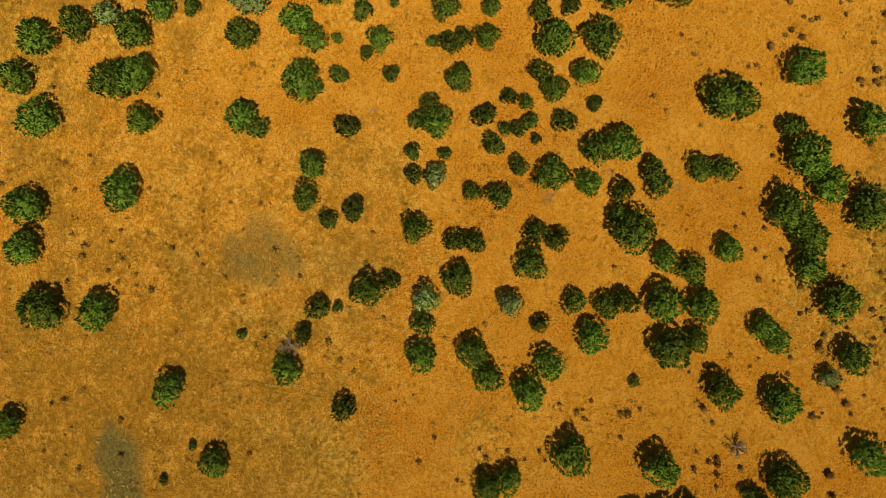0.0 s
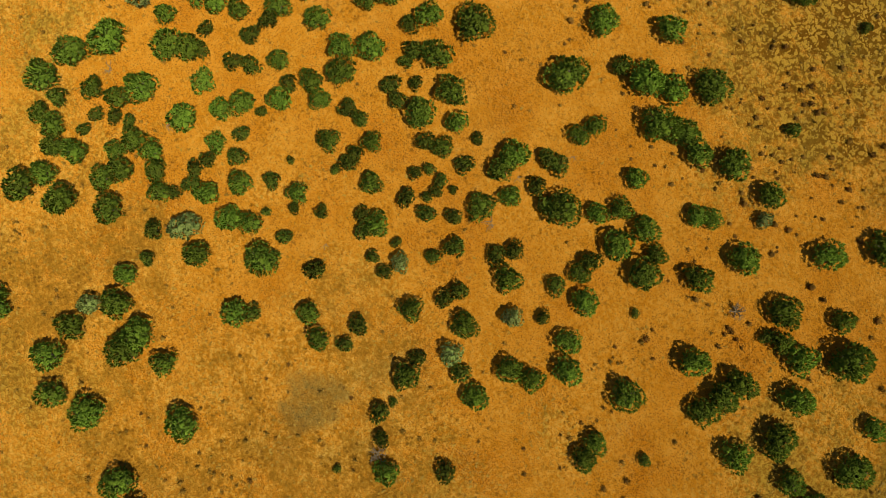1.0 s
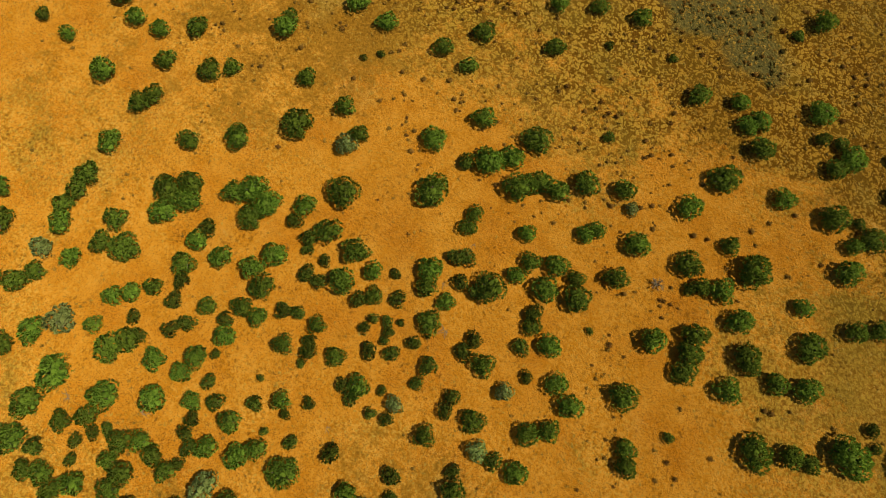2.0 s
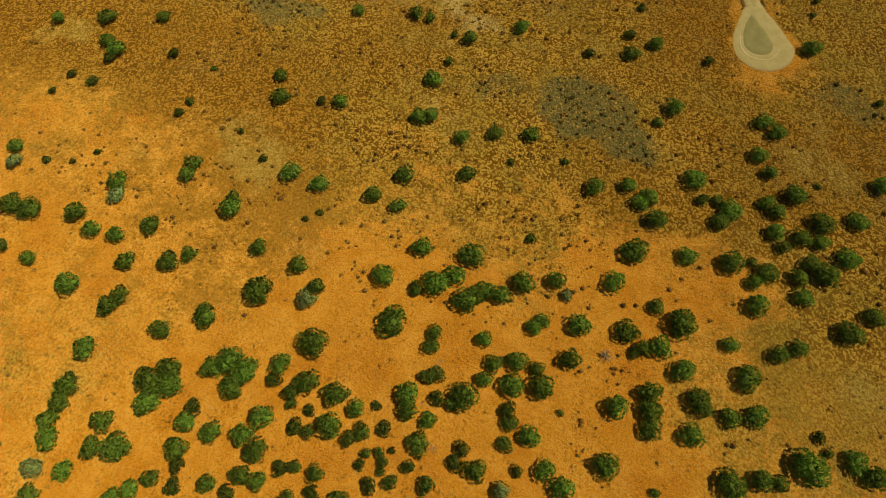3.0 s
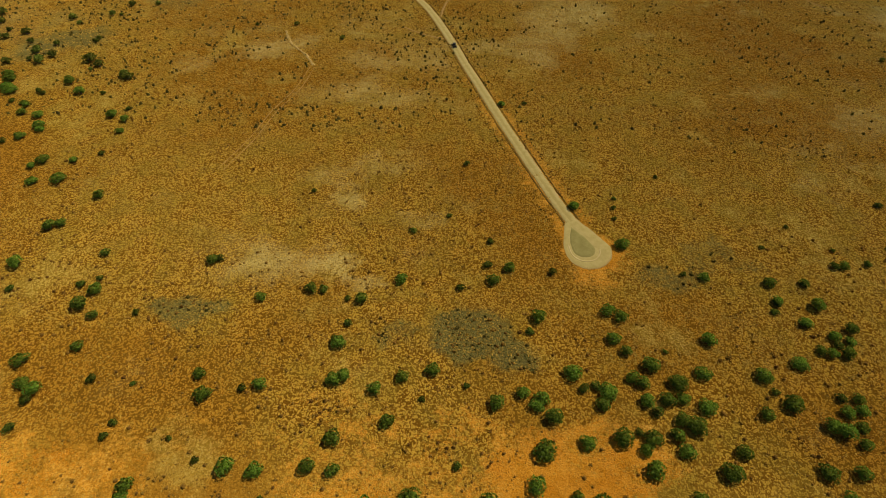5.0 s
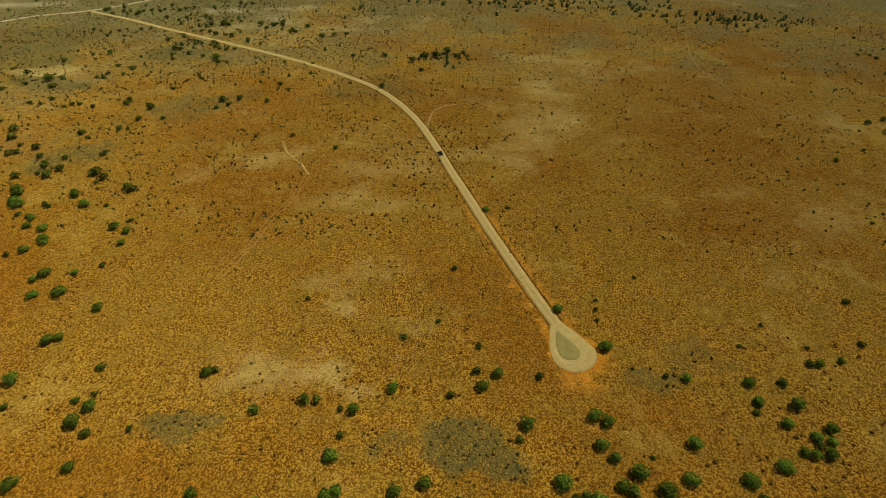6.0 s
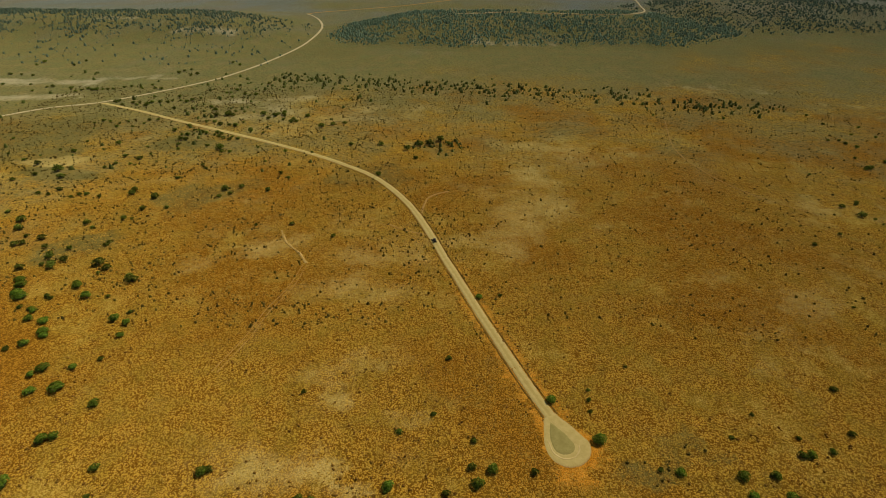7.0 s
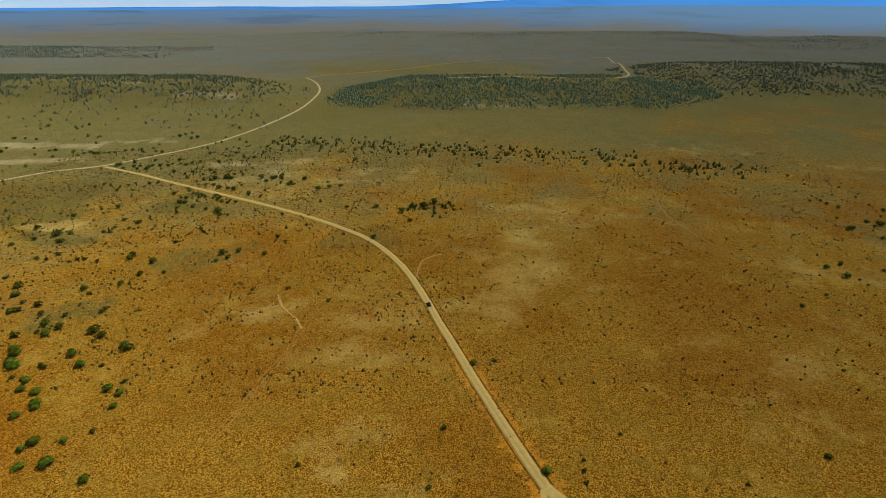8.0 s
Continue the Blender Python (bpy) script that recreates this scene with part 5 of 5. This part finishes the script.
def box_mesh(name, size, centre, material, taper=1.0, bevel=0.06):
    """A bevelled box whose top may be narrower than its base."""
    bm = bmesh.new()
    bmesh.ops.create_cube(bm, size=1)
    for v in bm.verts:
        k = taper if v.co.z > 0 else 1.0
        v.co = Vector((v.co.x * size[0] * k, v.co.y * size[1] * k, v.co.z * size[2])) + Vector(centre)
    bmesh.ops.bevel(bm, geom=list(bm.edges), offset=bevel, segments=2, affect="EDGES")
    me = bpy.data.meshes.new(name)
    bm.to_mesh(me)
    bm.free()
    me.materials.append(material)
    return me


def wheel_mesh(name, radius, width, material):
    bm = bmesh.new()
    bmesh.ops.create_cone(bm, cap_ends=True, segments=20, radius1=radius, radius2=radius, depth=width, matrix=Matrix.Rotation(math.pi / 2, 4, "Y"))
    bmesh.ops.bevel(bm, geom=list(bm.edges), offset=width * 0.12, segments=2, affect="EDGES")
    me = bpy.data.meshes.new(name)
    bm.to_mesh(me)
    bm.free()
    me.materials.append(material)
    return me


def off_road_vehicle(m):
    """A short dark two-seat off-roader with a roof on posts."""
    root = tagged(new("off_road_vehicle"), "small dusty black off-road vehicle standing on the dirt road", "vehicle")
    part("body", box_mesh("body", (1.45, 2.7, 0.55), (0, 0, 0.72), BODY, 0.94, 0.10), root)
    part("bonnet", box_mesh("bonnet", (1.2, 0.85, 0.22), (0, 0.95, 1.05), BODY, 0.85, 0.07), root)
    part("cargo_bed", box_mesh("cargo_bed", (1.3, 0.75, 0.25), (0, -0.95, 1.08), BODY, 1.05, 0.05), root)
    part("roof", box_mesh("roof", (1.35, 1.25, 0.08), (0, -0.05, 1.83), BODY, 0.92, 0.03), root)
    part("windscreen", box_mesh("windscreen", (1.2, 0.03, 0.55), (0, 0.52, 1.42), GLASS, 0.92, 0.01), root, "dark tinted windscreen")
    for x in (-0.6, 0.6):
        for y in (-0.6, 0.55):
            part("roof_post", box_mesh("roof_post", (0.06, 0.06, 0.9), (x, y, 1.4), BODY, 1.0, 0.015), root)
        part("seat", box_mesh("seat", (0.45, 0.5, 0.6), (x * 0.55, -0.25, 1.15), TYRE, 0.8, 0.08), root)
    for x in (-0.68, 0.68):
        for y in (-0.88, 0.88):
            w = part("wheel", wheel_mesh("wheel", 0.36, 0.28, TYRE), root, "dusty black tyre on a steel rim")
            w.location = (x, y, 0.36)
            part("rim", wheel_mesh("rim", 0.19, 0.30, STEEL), w)
        part("headlight", box_mesh("headlight", (0.2, 0.05, 0.12), (x * 0.7, 1.36, 0.85), STEEL, 1.0, 0.015), root, "clear round headlight")
    root.matrix_basis = m


off_road_vehicle(pose(-20.0, 242.9, 0.10, 0, 0, 20))


# ---------------------------------------------------------------- far woods
def off_rim(x, y):
    """0 on the track along the wooded rise and just before it."""
    clear = np.ones(np.shape(x))
    for q in RIM_LINE:
        clear[(np.abs(x - q[0]) < 9) & (y > q[1] - 10) & (y < q[1] + 3)] = 0
    return clear


def wood(name, n, x0, x1, y0, y1, keep, seed, label, lo=0.9, hi=2.1):
    x, y, rng = scatter(n, x0, x1, y0, y1, lambda u, v: keep(u, v) * off_road(u, v) * off_rim(u, v), seed)
    joined(name, *scrub_shape(seed, 4, 0.42, 0.85, True), x, y, sizes(rng, len(x), lo, hi), rng, HAZIER_LEAF if y0 > 1500 else HAZY_LEAF if y0 > 650 else MID_LEAF, label, "woodland", 1.2, 0.1)


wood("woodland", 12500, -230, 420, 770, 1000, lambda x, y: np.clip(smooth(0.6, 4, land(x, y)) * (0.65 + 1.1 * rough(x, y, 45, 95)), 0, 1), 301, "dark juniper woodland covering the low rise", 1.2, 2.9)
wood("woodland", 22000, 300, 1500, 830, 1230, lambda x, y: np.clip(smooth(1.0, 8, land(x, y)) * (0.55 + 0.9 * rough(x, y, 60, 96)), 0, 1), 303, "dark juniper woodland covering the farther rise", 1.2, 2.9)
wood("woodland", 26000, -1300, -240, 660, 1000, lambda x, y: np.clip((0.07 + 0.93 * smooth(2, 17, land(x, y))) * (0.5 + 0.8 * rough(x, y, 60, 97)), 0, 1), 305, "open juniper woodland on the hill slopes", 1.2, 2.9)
wood("woodland", 1500, -210, 180, 480, 620, lambda x, y: np.exp(-((y - 560 + 0.19 * x + 90 * 0 - 12 * rough(x, y, 50, 99)) / 26) ** 2) * 0.7, 307, "line of dark junipers along a shallow wash", 1.3, 2.9)
wood("woodland", 420, 185, 290, 465, 530, lambda x, y: np.exp(-((y - 498 - 8 * rough(x, y, 30, 98)) / 14) ** 2) * 0.5, 309, "cluster of dark junipers on the plain", 1.3, 2.9)
wood("woodland", 1300, -480, -90, 330, 620, lambda x, y: np.clip(0.16 + 0.6 * rough(x, y, 50, 101), 0, 0.7), 311, "scattered junipers beside the road junction", 1.0, 2.8)
wood("woodland", 60, -48, -4, 362, 402, lambda x, y: blob(x, y, -26, 382, 22, 19), 321, "close cluster of dark junipers beside the plain", 1.2, 2.5)
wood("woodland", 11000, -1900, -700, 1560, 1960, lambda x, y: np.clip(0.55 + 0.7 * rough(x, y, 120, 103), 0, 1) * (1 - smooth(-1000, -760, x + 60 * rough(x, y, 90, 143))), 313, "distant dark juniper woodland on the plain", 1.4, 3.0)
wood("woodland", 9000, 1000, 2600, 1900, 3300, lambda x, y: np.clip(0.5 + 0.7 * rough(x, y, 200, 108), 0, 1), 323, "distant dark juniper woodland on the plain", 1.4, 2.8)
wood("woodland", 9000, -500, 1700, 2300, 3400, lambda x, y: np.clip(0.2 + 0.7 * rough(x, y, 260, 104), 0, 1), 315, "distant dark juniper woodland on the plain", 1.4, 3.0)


# ---------------------------------------------------------------- distance
def backdrop(name, radius, base, top, size, low, high, dim, air, seed, label, rise=0.0, streaks=0.6, slope=0.12):
    """A long far ridge standing round the plain, self-lit, its dim blue haze painted in."""
    m = Mat(name, 1.0, 0.0)
    z = m.t.nodes.new("ShaderNodeSeparateXYZ")
    m.put(z.inputs[0], m.pos)
    flat = m.t.nodes.new("ShaderNodeMapping")
    m.put(flat.inputs["Vector"], m.pos)
    flat.inputs["Scale"].default_value = (1, 1, 14)
    n = m.noise(0.0016, 6, 0.62, coords=flat.outputs[0])
    # Haze put into the colour: bluer with height and towards +x.
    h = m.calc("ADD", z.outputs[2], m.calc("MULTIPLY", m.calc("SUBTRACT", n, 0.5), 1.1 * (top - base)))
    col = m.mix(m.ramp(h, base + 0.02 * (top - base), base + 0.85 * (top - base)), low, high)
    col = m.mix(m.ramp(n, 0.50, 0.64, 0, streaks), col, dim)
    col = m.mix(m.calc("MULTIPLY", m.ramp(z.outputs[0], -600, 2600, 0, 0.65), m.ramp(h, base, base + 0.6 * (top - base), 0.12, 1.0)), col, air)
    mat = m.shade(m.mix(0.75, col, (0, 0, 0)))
    # The glow stands for light scattered by the air before it.
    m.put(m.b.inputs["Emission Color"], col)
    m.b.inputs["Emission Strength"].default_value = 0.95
    verts, faces, n = [], [], 240
    for k in range(n + 1):
        a = 2 * math.pi * k / n
        x, y = radius * math.sin(a), radius * math.cos(a)
        h = top + size * (float(rough(x, y, 900, seed)) + 0.25 * float(rough(x, y, 180, seed + 5))) + rise * smooth(-0.15, 0.25, math.sin(a))
        for f, z in ((1 - slope, base), (1 - 0.5 * slope, base + 0.5 * (h - base)), (1.0, h), (1.005, h - 6)):
            verts.append((x * f, y * f, z))
    for k in range(n):
        for j in range(3):
            i = k * 4 + j
            faces.append((i, i + 4, i + 5, i + 1))
    me = mesh_of(name, verts, faces, mat)
    me.shade_smooth()
    tagged(new(name, me), label, "hills", kind="structure")


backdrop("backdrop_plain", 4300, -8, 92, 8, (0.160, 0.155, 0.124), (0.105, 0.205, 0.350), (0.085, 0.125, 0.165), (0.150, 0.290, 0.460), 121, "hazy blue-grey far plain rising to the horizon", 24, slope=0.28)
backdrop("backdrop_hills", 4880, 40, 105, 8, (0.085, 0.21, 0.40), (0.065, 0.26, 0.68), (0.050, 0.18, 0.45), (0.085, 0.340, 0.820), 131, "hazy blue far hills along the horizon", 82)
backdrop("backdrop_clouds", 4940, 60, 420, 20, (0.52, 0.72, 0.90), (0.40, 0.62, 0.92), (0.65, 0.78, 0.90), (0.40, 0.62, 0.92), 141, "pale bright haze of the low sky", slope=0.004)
